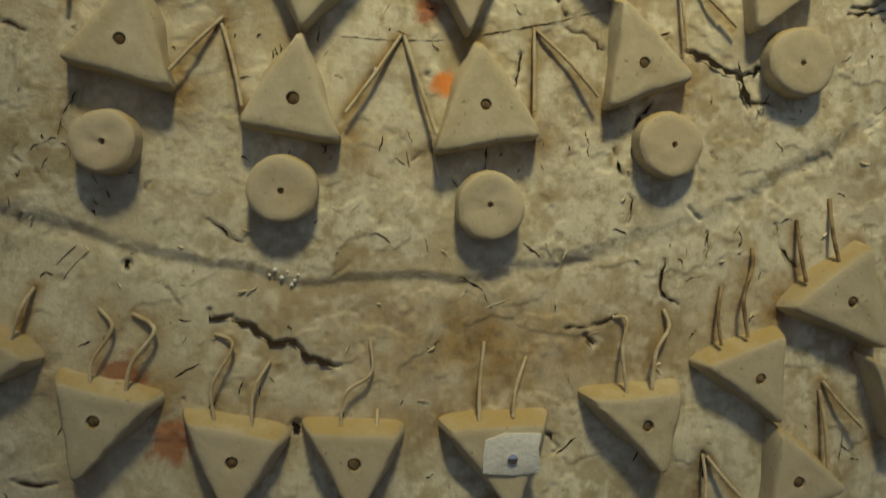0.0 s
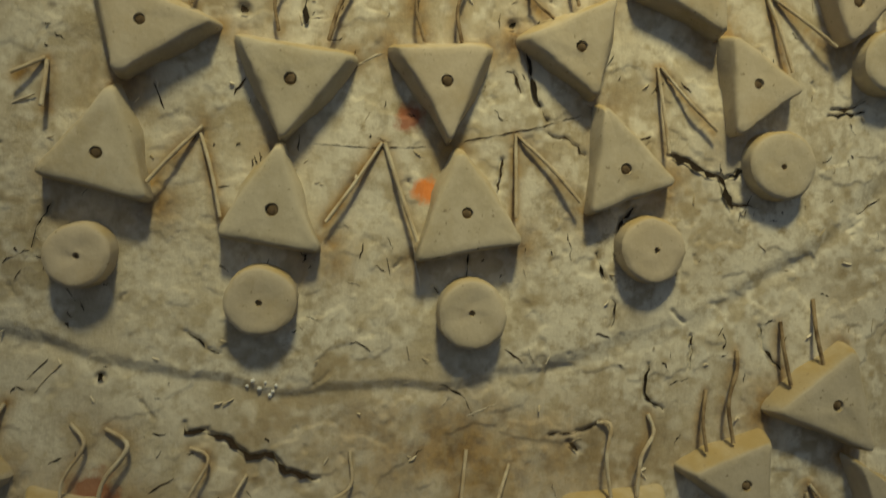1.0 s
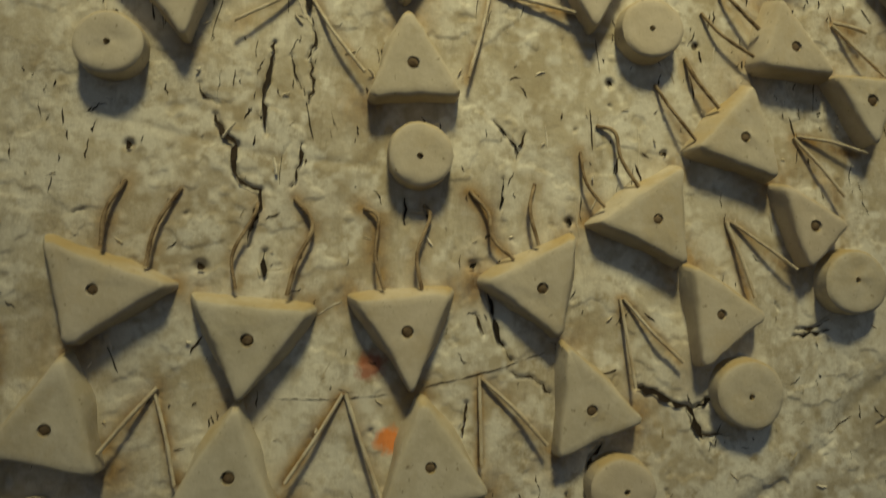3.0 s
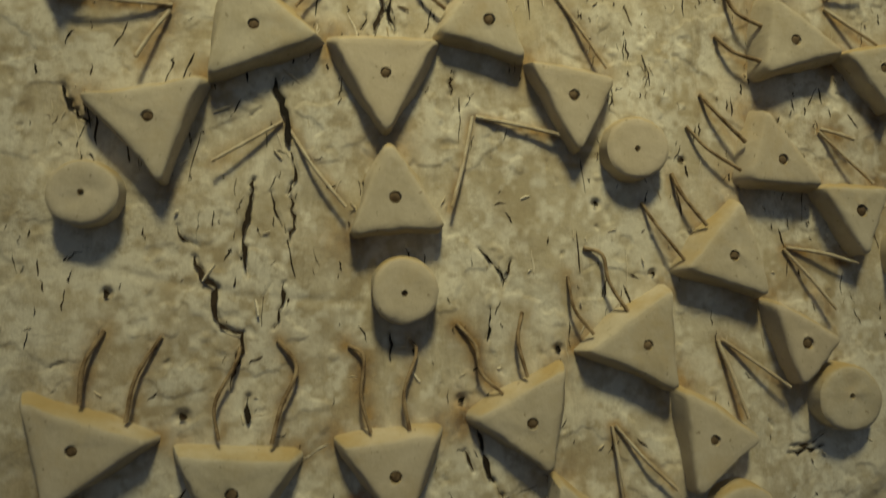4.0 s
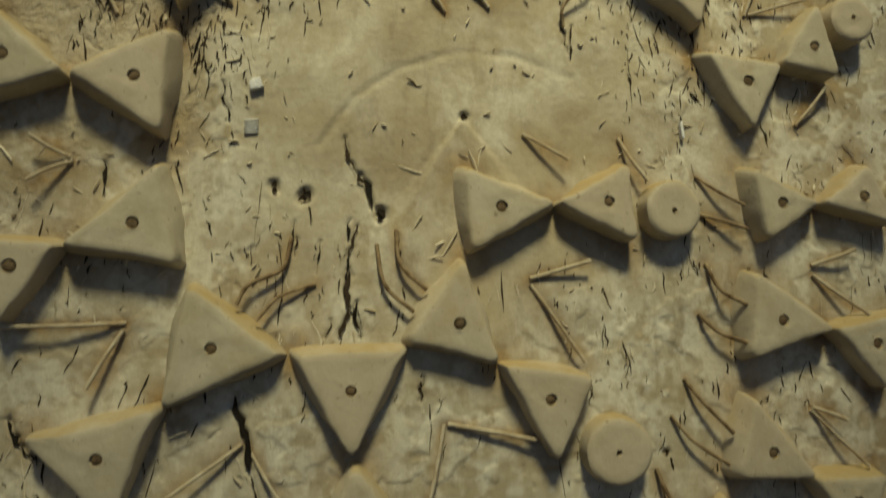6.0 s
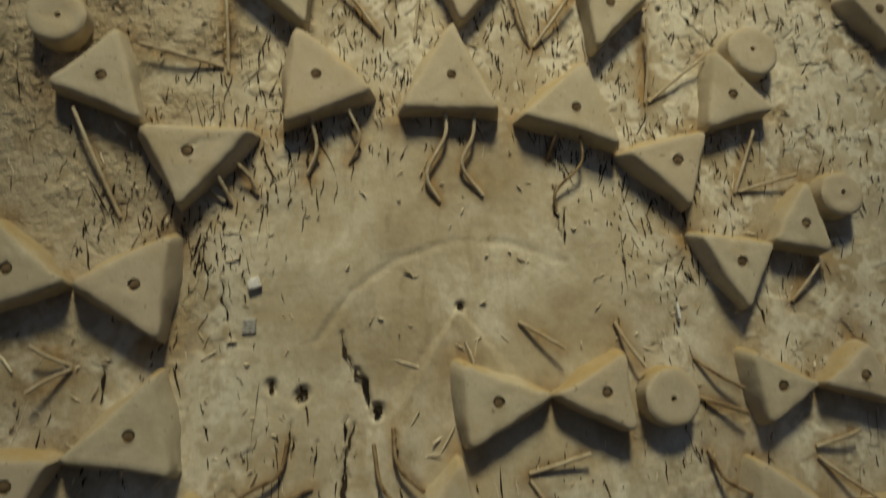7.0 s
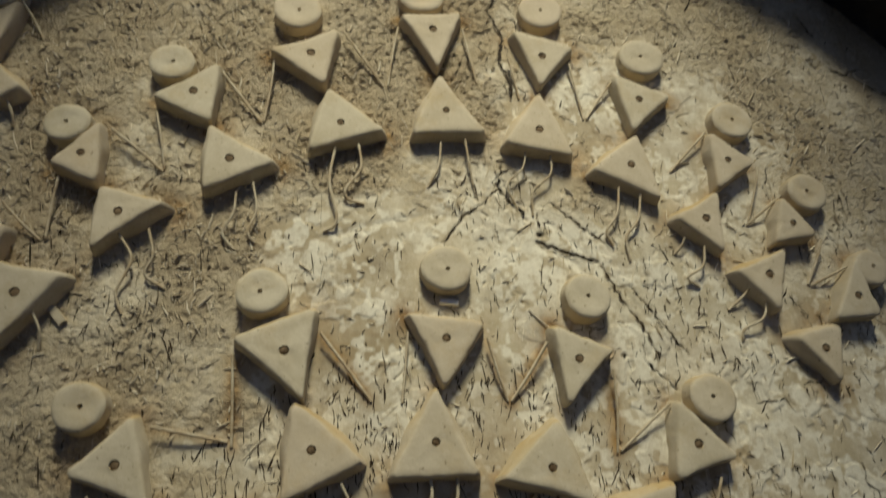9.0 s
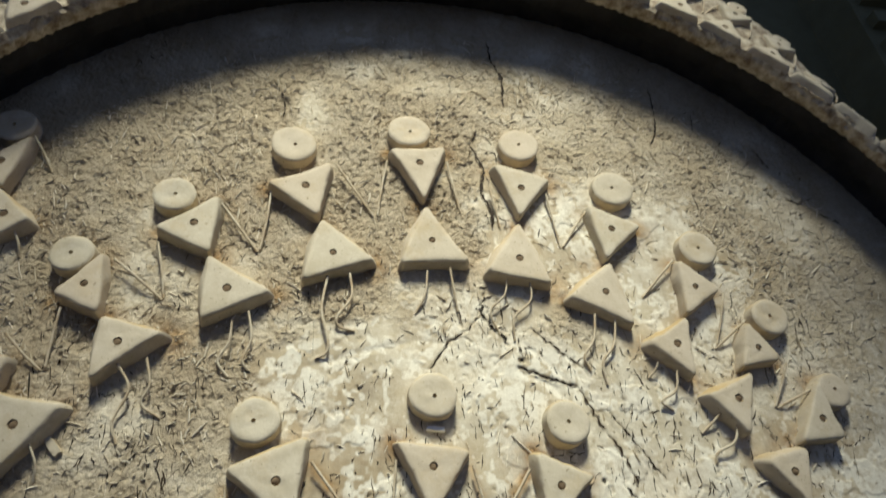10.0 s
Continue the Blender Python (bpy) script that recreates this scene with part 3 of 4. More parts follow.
crack([(-0.0584, -0.0632), (-0.0630, -0.0801)], 0.0022)
crack([(-0.0366, -0.0685), (-0.0351, -0.0845)], 0.0018)
crack([(-0.0229, -0.1441), (-0.0246, -0.1571)], 0.0018)
crack([(0.0101, -0.2478), (0.0052, -0.2630)], 0.0018)
crack([(-0.0630, -0.0794), (-0.0647, -0.1031)], 0.0020)
crack([(-0.1315, 0.0140), (-0.1280, -0.0079)], 0.0020)
crack([(-0.0871, 0.0915), (-0.0842, 0.0650)], 0.0020)
crack([(-0.0659, -0.0142), (-0.0642, -0.0266), (-0.0517, -0.0451), (-0.0511, -0.0517)], 0.0026)
crack([(-0.0622, -0.0599), (-0.0636, -0.0722)], 0.0020)
crack([(-0.1900, -0.0315), (-0.1897, -0.0508)], 0.0020)
crack([(0.0669, 0.0606), (0.0655, 0.0388)], 0.0018)
crack([(0.0624, 0.0749), (0.0598, 0.0605), (0.0640, 0.0429)], 0.0018)
crack([(-0.0903, -0.0710), (-0.0912, -0.0802)], 0.0018)
crack([(0.0858, 0.3177), (0.0883, 0.2975)], 0.0018)
crack([(0.0979, 0.3289), (0.1219, 0.3045), (0.1381, 0.2927)], 0.0022)
crack([(0.1551, 0.1990), (0.1656, 0.1862), (0.1763, 0.1756)], 0.0018)
crack([(-0.120, -0.396), (-0.087, -0.396), (-0.060, -0.393)], 0.0007, 0.0002)
crack([(-0.041, -0.389), (-0.007, -0.380), (0.024, -0.369)], 0.0008, 0.0003)
groove([(0.016, -0.510), (0.061, -0.491), (0.110, -0.471), (0.162, -0.442), (0.190, -0.421), (0.221, -0.386)], 0.0008, 0.0048)
groove([(-0.280, -0.504), (-0.247, -0.507), (-0.217, -0.514), (-0.189, -0.519)], 0.0007, 0.0045)
groove([(-0.085, 0.291), (-0.045, 0.303), (0.000, 0.315), (0.024, 0.313)], 0.0011, 0.0030)
groove([(0.084, 0.291), (0.113, 0.274), (0.138, 0.241), (0.158, 0.202)], 0.0012, 0.0035)
groove([(-0.215, -0.253), (-0.172, -0.262), (-0.128, -0.270), (-0.073, -0.272)])
groove([(-0.079, -0.018), (-0.061, 0.009), (-0.036, 0.028), (-0.002, 0.040), (0.032, 0.039), (0.065, 0.028)])
groove([(-0.065, -0.021), (-0.063, -0.033), (-0.054, -0.045)])
groove([(0.077, 0.328), (0.111, 0.294), (0.143, 0.260), (0.175, 0.215), (0.192, 0.189)])
pit(-0.2179, -0.5219, 0.0030)
pit(-0.1280, -0.6038, 0.0042)
pit(-0.1590, -0.3304, 0.0040)
pit(-0.1983, -0.2690, 0.0030)
pit(0.0597, -0.2150, 0.0030)
pit(-0.0174, -0.3236, 0.0035)
pit(0.0371, -0.2966, 0.0032)
pit(0.1133, -0.1874, 0.0022)
pit(0.0934, -0.2537, 0.0024)
pit(-0.1032, -0.0420, 0.0036)
pit(-0.0860, -0.0463, 0.0042)
pit(-0.0880, -0.0485, 0.0040)
pit(-0.1024, -0.0450, 0.0026)
pit(-0.0461, -0.0581, 0.0040)
pit(0.0011, 0.0008, 0.0032)
pit(-0.1269, 0.5775, 0.0030)
pit(0.0864, 0.2999, 0.0030)
pit(0.1400, 0.2008, 0.0024)
pit(-0.0450, -0.0554, 0.0036)
# fine shrinkage cracks
for _ in range(900):
    x, z = rng.uniform(-0.34, 0.42), rng.uniform(-0.66, 0.66)
    if math.hypot(x, z) < 0.11 or (z < -0.3 and rng.random() < 0.5):
        continue
    a, pts = rng.normal(math.pi / 2, 0.75 if z < -0.3 else 0.4), [(x, z)]
    for _ in range(rng.integers(1, 4)):
        a += rng.normal(0, 0.5)
        n = rng.uniform(0.0015, 0.0045)
        x, z = x + math.cos(a) * n, z + math.sin(a) * n
        pts.append((x, z))
    crack(pts, rng.uniform(0.0005, 0.0013), 0.0004)
# a net of longer shrinkage cracks in the whitewash
for _ in range(150):
    x, z = rng.uniform(-0.26, 0.36), rng.uniform(0.10, 0.58)
    if math.hypot(x, z) < 0.15 or spot(bare, x, z) > 0.6:
        continue
    a, pts = rng.uniform(0, 2 * math.pi), [(x, z)]
    for _ in range(rng.integers(3, 8)):
        a += rng.normal(0, 0.7)
        n = rng.uniform(0.002, 0.006)
        x, z = x + math.cos(a) * n, z + math.sin(a) * n
        pts.append((x, z))
    crack(pts, rng.uniform(0.0005, 0.0012), 0.0004)
# short gouges left by chopped straw, thick where the mud lies bare
for _ in range(24000):
    x, z = rng.uniform(-0.36, 0.46), rng.uniform(-0.68, 0.72)
    chance = (0.14 + 0.55 * spot(ragged, x, z)) * np.clip(spot(clump, x, z) * 1.6 - 0.25, 0, 1)
    chance *= 0.22 if z < 0.1 else 1.0
    if rng.random() > chance or (z > 0.1 and spot(margin, x, z) < 0.066) or math.hypot(x, z) < 0.10:
        continue
    a = rng.normal(math.pi / 2, 0.6 if z < 0.2 else 0.45 if z < 0.38 else 1.1)
    n = 0.0008 + rng.exponential(0.0016)
    dx, dz = math.cos(a) * n, math.sin(a) * n
    w, d = near_line([(x - dx, z - dz), (x + rng.normal(0, 0.0007), z + rng.normal(0, 0.0005)), (x + dx, z + dz)], 0.004)
    H[w] -= rng.uniform(0.0005, 0.0017) * np.clip(1.2 - d / rng.uniform(0.0006, 0.0012), 0, 1)

# ---- wires of the ornaments ----
def wire(name, k, pts, first, last, mat=WIRE):
    """A bent wire from an ornament's flank down to the plaster."""
    root, origin = ORNAMENTS[k][:2]
    if k < 29:
        STAINED.append(pts)
    line, n = [], len(pts) - 1
    if n == 1:      # a straight wire is never quite straight
        mid = (np.array(pts[0]) + np.array(pts[1])) / 2 + np.random.normal(0, 0.0007, 2)
        pts, n = [pts[0], tuple(mid), pts[1]], 2
    for i, (x, z) in enumerate(pts):
        share = (i / n) ** 1.3
        line.append((x - origin[0], first * (1 - share) + (last - level(x, z)) * share, z - origin[1]))
    part(name, *tube(line, random.uniform(0.0009, 0.0012)), mat, root, "rust-brown stained wire" if mat is RUST else "")


def side_wire(k, *pts):
    wire("side_wire", k, list(pts), -0.0080, -0.0007)


def lower_wire(k, *pts):
    wire("lower_wire", k, list(pts), -0.0090, -0.0007, RUST if k < 12 or 14 < k < 21 or k > 26 and k < 29 else WIRE)


# wires at the ornaments, by their order above
side_wire(0, (-0.251, -0.389), (-0.252, -0.365))
side_wire(0, (-0.266, -0.374), (-0.253, -0.364))
side_wire(0, (-0.2000, -0.4226), (-0.1764, -0.3916))
side_wire(1, (-0.1637, -0.4376), (-0.1770, -0.3951))
side_wire(1, (-0.1110, -0.4369), (-0.0842, -0.3931))
side_wire(2, (-0.0630, -0.4444), (-0.0829, -0.3930))
side_wire(2, (-0.0108, -0.4283), (-0.0126, -0.3824))
side_wire(3, (0.0244, -0.4175), (-0.0119, -0.3833))
side_wire(3, (0.0740, -0.3871), (0.0667, -0.3384))
side_wire(4, (0.1019, -0.3724), (0.0687, -0.3382))
side_wire(4, (0.1455, -0.3350), (0.1316, -0.2914))
side_wire(5, (0.1723, -0.3178), (0.1344, -0.2911))
side_wire(5, (0.2039, -0.2733), (0.1761, -0.2381))
side_wire(6, (0.2195, -0.2461), (0.1780, -0.2371))
side_wire(6, (0.2325, -0.1977), (0.2029, -0.1660))
side_wire(7, (0.2212, -0.1714), (0.2038, -0.1642))
side_wire(7, (0.2430, -0.1124), (0.2109, -0.0873))
side_wire(8, (0.2355, -0.0727), (0.2105, -0.0816))
side_wire(9, (0.2258, 0.0282), (0.2073, 0.0045))
side_wire(10, (0.1920, 0.1132), (0.1773, 0.0728))
side_wire(9, (0.2170, 0.0842), (0.1794, 0.0735))
side_wire(10, (0.1649, 0.1641), (0.1270, 0.1333))
side_wire(11, (0.1269, 0.1884), (0.1241, 0.1321))
side_wire(11, (0.0802, 0.2086), (0.0528, 0.1684))
side_wire(12, (0.0368, 0.2116), (0.0501, 0.1684))
side_wire(12, (-0.0199, 0.2161), (-0.0242, 0.1669))
side_wire(13, (-0.0804, 0.2148), (-0.0452, 0.1684))
side_wire(13, (-0.1380, 0.1975), (-0.1343, 0.1398))
side_wire(14, (-0.1840, 0.1517), (-0.1373, 0.1428))
side_wire(14, (-0.2151, 0.1103), (-0.1880, 0.0503))
side_wire(15, (-0.2235, -0.0211), (-0.2050, -0.0308))
side_wire(16, (-0.2228, -0.0448), (-0.2048, -0.0323))
side_wire(16, (-0.2298, -0.1179), (-0.1737, -0.1159))
side_wire(17, (-0.1887, -0.1480), (-0.1749, -0.1196))
side_wire(17, (-0.1492, -0.2007), (-0.1149, -0.1767))
side_wire(18, (-0.0806, -0.2223), (-0.1125, -0.1781))
side_wire(18, (-0.0238, -0.2204), (-0.0122, -0.1690))
side_wire(19, (0.0369, -0.1778), (-0.0103, -0.1689))
side_wire(19, (0.0652, -0.1374), (0.0365, -0.0948))
side_wire(20, (0.0703, -0.0817), (0.0365, -0.0915))
side_wire(20, (0.0594, -0.0243), (0.0347, -0.0081))
side_wire(20, (0.1064, -0.0349), (0.0926, -0.0082))
side_wire(26, (0.1763, -0.6239), (0.1714, -0.5753))
side_wire(27, (0.1957, -0.5954), (0.1732, -0.5703))
side_wire(26, (0.1237, -0.6376), (0.1042, -0.6158))
side_wire(25, (0.1014, -0.6371), (0.1016, -0.6142))
side_wire(31, (-0.1678, 0.4374), (-0.1348, 0.3946))
side_wire(32, (-0.1276, 0.4537), (-0.1326, 0.3964))
side_wire(32, (-0.0716, 0.4892), (-0.0369, 0.4376))
side_wire(33, (-0.0242, 0.4978), (-0.0328, 0.4378))
side_wire(33, (0.0329, 0.5003), (0.0442, 0.4451))
side_wire(34, (0.0725, 0.4689), (0.0799, 0.4300))
side_wire(34, (0.1274, 0.4680), (0.1349, 0.4110))
side_wire(35, (0.1662, 0.4524), (0.1377, 0.4111))
side_wire(36, (0.2409, 0.3987), (0.2057, 0.3618))
side_wire(36, (0.2826, 0.3653), (0.2662, 0.3170))
side_wire(37, (0.2955, 0.3381), (0.2635, 0.3131))
side_wire(37, (0.3211, 0.2966), (0.3032, 0.2604))
side_wire(38, (0.3370, 0.2735), (0.3050, 0.2594))
side_wire(31, (-0.2135, 0.3952), (-0.2036, 0.3485))
side_wire(30, (-0.2438, 0.3773), (-0.2046, 0.3469))
side_wire(30, (-0.2737, 0.3329), (-0.2756, 0.2871))
side_wire(29, (-0.3065, 0.3108), (-0.2789, 0.2848))
side_wire(39, (-0.3333, 0.5004), (-0.3133, 0.4668))
lower_wire(22, (-0.2300, -0.5853), (-0.2302, -0.5714), (-0.2222, -0.5543), (-0.2303, -0.5448))
lower_wire(22, (-0.2131, -0.5891), (-0.2114, -0.5721), (-0.2019, -0.5568), (-0.2044, -0.5513), (-0.2137, -0.5473))
lower_wire(23, (-0.1690, -0.5987), (-0.1715, -0.5825), (-0.1631, -0.5641), (-0.1640, -0.5585), (-0.1724, -0.5561))
lower_wire(23, (-0.1504, -0.6024), (-0.1504, -0.5838), (-0.1435, -0.5694))
lower_wire(24, (-0.1045, -0.6055), (-0.1036, -0.5843), (-0.0902, -0.5732), (-0.0917, -0.5560))
lower_wire(24, (-0.0867, -0.6046), (-0.0856, -0.5934))
lower_wire(25, (-0.0310, -0.5964), (-0.0313, -0.5803), (-0.0291, -0.5546))
lower_wire(25, (-0.0128, -0.5938), (-0.0112, -0.5798), (-0.0048, -0.5622))
lower_wire(26, (0.0507, -0.5788), (0.0475, -0.5563), (0.0500, -0.5389), (0.0436, -0.5382))
lower_wire(26, (0.0650, -0.5761), (0.0673, -0.5556), (0.0752, -0.5423), (0.0726, -0.5324))
lower_wire(27, (0.1044, -0.5507), (0.1032, -0.5346), (0.1064, -0.5180))
lower_wire(27, (0.1200, -0.5456), (0.1172, -0.5242), (0.1228, -0.5053), (0.1235, -0.4950))
lower_wire(28, (0.1533, -0.5126), (0.1501, -0.4935), (0.1496, -0.4772))
lower_wire(28, (0.1727, -0.4999), (0.1695, -0.4826), (0.1707, -0.4634))
lower_wire(21, (-0.2693, -0.5645), (-0.2652, -0.5459), (-0.2618, -0.5361))
lower_wire(0, (-0.2057, -0.3218), (-0.2055, -0.3042), (-0.1982, -0.2874))
lower_wire(0, (-0.1842, -0.3317), (-0.1812, -0.3105), (-0.1706, -0.2904))
lower_wire(1, (-0.1404, -0.3410), (-0.1430, -0.3233), (-0.1340, -0.3036), (-0.1324, -0.2954))
lower_wire(1, (-0.1148, -0.3432), (-0.1108, -0.3249), (-0.1038, -0.3059), (-0.1139, -0.2923))
lower_wire(2, (-0.0655, -0.3388), (-0.0707, -0.3206), (-0.0697, -0.3002), (-0.0777, -0.2950))
lower_wire(2, (-0.0457, -0.3375), (-0.0487, -0.3191), (-0.0421, -0.2987), (-0.0452, -0.2914))
lower_wire(3, (0.0039, -0.3197), (-0.0078, -0.3089), (-0.0104, -0.2947), (-0.0206, -0.2827))
lower_wire(3, (0.0173, -0.3112), (0.0127, -0.2916), (0.0160, -0.2766))
lower_wire(4, (0.0548, -0.2883), (0.0449, -0.2745), (0.0424, -0.2566))
lower_wire(4, (0.0746, -0.2758), (0.0647, -0.2596), (0.0619, -0.2443), (0.0516, -0.2405))
lower_wire(5, (0.1090, -0.2463), (0.0942, -0.2269), (0.0869, -0.2136))
lower_wire(5, (0.1235, -0.2266), (0.1103, -0.2084), (0.1066, -0.1956))
lower_wire(6, (0.1458, -0.1938), (0.1270, -0.1811), (0.1162, -0.1672))
lower_wire(6, (0.1494, -0.1769), (0.1321, -0.1582), (0.1258, -0.1472))
lower_wire(7, (0.1626, -0.1056), (0.1488, -0.0972), (0.1425, -0.0815))
lower_wire(7, (0.1614, -0.1273), (0.1465, -0.1214), (0.1367, -0.1105))
lower_wire(8, (0.1653, -0.0478), (0.1514, -0.0399), (0.1393, -0.0297))
lower_wire(8, (0.1663, -0.0617), (0.1541, -0.0572), (0.1407, -0.0525))
lower_wire(11, (0.0619, 0.1060), (0.0582, 0.0924))
lower_wire(11, (0.0760, 0.1042), (0.0765, 0.0877), (0.0612, 0.0713), (0.0615, 0.0589))
lower_wire(12, (-0.0075, 0.1210), (-0.0067, 0.1027), (-0.0177, 0.0786), (-0.0099, 0.0629))
lower_wire(12, (0.0107, 0.1212), (0.0100, 0.1028), (0.0033, 0.0848), (0.0162, 0.0678))
lower_wire(13, (-0.0859, 0.1097), (-0.0818, 0.0924), (-0.0867, 0.0774))
lower_wire(13, (-0.0640, 0.1151), (-0.0573, 0.0994), (-0.0628, 0.0855))
lower_wire(14, (-0.1357, 0.0723), (-0.1284, 0.0582))
lower_wire(14, (-0.1252, 0.0798), (-0.1145, 0.0645))
lower_wire(17, (-0.1194, -0.1068), (-0.1134, -0.0962), (-0.0974, -0.0879), (-0.0932, -0.0705))
lower_wire(17, (-0.1091, -0.1148), (-0.0986, -0.1026), (-0.0800, -0.0954))
lower_wire(19, (-0.0286, -0.1103), (-0.0438, -0.0961), (-0.0482, -0.0738))
lower_wire(19, (-0.0217, -0.0987), (-0.0356, -0.0849), (-0.0377, -0.0658))
lower_wire(29, (-0.2705, 0.2299), (-0.2639, 0.2163), (-0.2639, 0.2045))
lower_wire(30, (-0.2242, 0.2872), (-0.2135, 0.2685), (-0.2207, 0.2453), (-0.2160, 0.2299))
lower_wire(30, (-0.2046, 0.2920), (-0.1997, 0.2721), (-0.2036, 0.2583), (-0.1901, 0.2491))
lower_wire(31, (-0.1468, 0.3240), (-0.1477, 0.3072), (-0.1546, 0.2926), (-0.1461, 0.2809))
lower_wire(31, (-0.1353, 0.3333), (-0.1312, 0.3109), (-0.1363, 0.2929), (-0.1308, 0.2857))
lower_wire(32, (-0.0748, 0.3680), (-0.0785, 0.3370), (-0.0726, 0.3119), (-0.0734, 0.3010), (-0.0816, 0.2968))
lower_wire(32, (-0.0566, 0.3715), (-0.0547, 0.3498), (-0.0657, 0.3321), (-0.0640, 0.3239), (-0.0516, 0.3210))
lower_wire(33, (0.0093, 0.3771), (0.0070, 0.3557), (-0.0013, 0.3390))
lower_wire(33, (0.0292, 0.3808), (0.0320, 0.3593), (0.0350, 0.3422))
lower_wire(34, (0.0794, 0.3789), (0.0763, 0.3575), (0.0629, 0.3419), (0.0703, 0.3220))
lower_wire(34, (0.0987, 0.3769), (0.0989, 0.3527), (0.0836, 0.3371), (0.0825, 0.3171))
lower_wire(35, (0.1537, 0.3395), (0.1494, 0.3164), (0.1397, 0.3018), (0.1444, 0.2902))
lower_wire(35, (0.1716, 0.3362), (0.1662, 0.3116), (0.1552, 0.2969), (0.1565, 0.2779))
lower_wire(36, (0.2018, 0.2957), (0.1942, 0.2843))
lower_wire(36, (0.2168, 0.2883), (0.2127, 0.2718), (0.1996, 0.2628), (0.2096, 0.2565))
lower_wire(37, (0.2501, 0.2566), (0.2426, 0.2483), (0.2300, 0.2377))
lower_wire(37, (0.2581, 0.2447), (0.2532, 0.2292), (0.2373, 0.2209), (0.2352, 0.2127))
lower_wire(39, (-0.3274, 0.4060), (-0.3193, 0.3913), (-0.3177, 0.3808))

ochre = np.zeros_like(H)
for root, origin, skirt, top in ORNAMENTS:
    for spec in (skirt, top):
        if spec:
            for c in corners(spec):
                if rng.random() < 0.85:
                    w = window(c[0], c[0], c[1], c[1], 0.03)
                    ochre[w] = np.maximum(ochre[w], rng.uniform(0.45, 1.0) * np.exp(-(np.hypot(GX[w] - c[0], GZ[w] - c[1]) / rng.uniform(0.008, 0.018)) ** 2))
# rust-brown run-off along the wires
for line in STAINED:
    if rng.random() < 0.92:
        w, d = near_line(line, 0.02)
        ochre[w] = np.maximum(ochre[w], rng.uniform(0.5, 1.0) * np.exp(-(d / rng.uniform(0.0035, 0.0075)) ** 2))
# a broad rusty wash under the plaster step
ochre = np.maximum(ochre, 0.8 * np.exp(-((GX + 0.03) / 0.09) ** 2 - ((GZ + 0.555) / 0.035) ** 2))
ochre = np.maximum(ochre, 0.30 * np.exp(-((GX - 0.02) / 0.06) ** 2 - ((GZ - 0.10) / 0.05) ** 2))

nz, nx = GX.shape
me = bpy.data.meshes.new("wall_panel")
me.vertices.add(nx * nz)
me.vertices.foreach_set("co", np.stack([GX, -H, GZ + CZ], -1).astype(np.float32).ravel())
idx = np.arange(nx * nz).reshape(nz, nx)
quads = np.stack([idx[:-1, :-1], idx[:-1, 1:], idx[1:, 1:], idx[1:, :-1]], -1).reshape(-1, 4)
cx, cz = GX[:-1, :-1].ravel(), GZ[:-1, :-1].ravel()
quads = quads[((cx - 0.04) / 0.55) ** 2 + ((cz - 0.225) / np.where(cz > 0.225, 0.55, 1.28)) ** 2 < 1]
me.loops.add(quads.size)
me.loops.foreach_set("vertex_index", quads.ravel().astype(np.int32))
me.polygons.add(len(quads))
me.polygons.foreach_set("loop_start", np.arange(0, quads.size, 4, dtype=np.int32))
me.update(calc_edges=True)
me.polygons.foreach_set("use_smooth", np.ones(len(quads), bool))
for key, values in (("coarse", bare), ("ochre", ochre), ("lime", lime)):
    layer = me.attributes.new(key, "FLOAT", "POINT")
    layer.data.foreach_set("value", values.astype(np.float32).ravel())
me.materials.append(MUD)
me.validate()
panel = tagged(new("wall_panel", me), "cracked cream mud plaster panel mixed with straw", "wall", kind="structure")


def ground_height(x, z):
    return H[min(np.searchsorted(ZS, z), nz - 1), min(np.searchsorted(XS, x), nx - 1)]


# ---- shade in the cracks, painted as near-black strips ----
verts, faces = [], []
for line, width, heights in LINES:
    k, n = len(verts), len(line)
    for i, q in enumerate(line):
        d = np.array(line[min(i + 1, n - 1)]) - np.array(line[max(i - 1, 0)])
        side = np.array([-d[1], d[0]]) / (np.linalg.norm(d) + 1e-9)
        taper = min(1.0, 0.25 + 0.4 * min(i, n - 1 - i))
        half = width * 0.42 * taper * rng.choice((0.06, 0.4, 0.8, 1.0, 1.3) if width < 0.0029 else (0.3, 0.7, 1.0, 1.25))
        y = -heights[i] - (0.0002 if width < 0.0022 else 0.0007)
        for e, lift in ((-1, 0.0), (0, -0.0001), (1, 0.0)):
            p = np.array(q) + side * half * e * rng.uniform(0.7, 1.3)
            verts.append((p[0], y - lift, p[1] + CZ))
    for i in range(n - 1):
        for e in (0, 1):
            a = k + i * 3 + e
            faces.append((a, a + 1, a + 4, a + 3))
# the pits' shade is painted too, as ragged near-black patches
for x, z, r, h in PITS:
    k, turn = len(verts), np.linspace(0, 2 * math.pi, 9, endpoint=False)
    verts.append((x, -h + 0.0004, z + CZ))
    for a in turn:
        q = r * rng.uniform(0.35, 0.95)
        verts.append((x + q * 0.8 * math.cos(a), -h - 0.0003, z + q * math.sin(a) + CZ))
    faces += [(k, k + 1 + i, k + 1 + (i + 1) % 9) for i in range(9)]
tagged(mesh_object("crack_shade", verts, faces, HOLLOW_SHADE, False), "near-black strips painted for the shade in cracks and pits of the mud plaster", "dirt", kind="stuff")

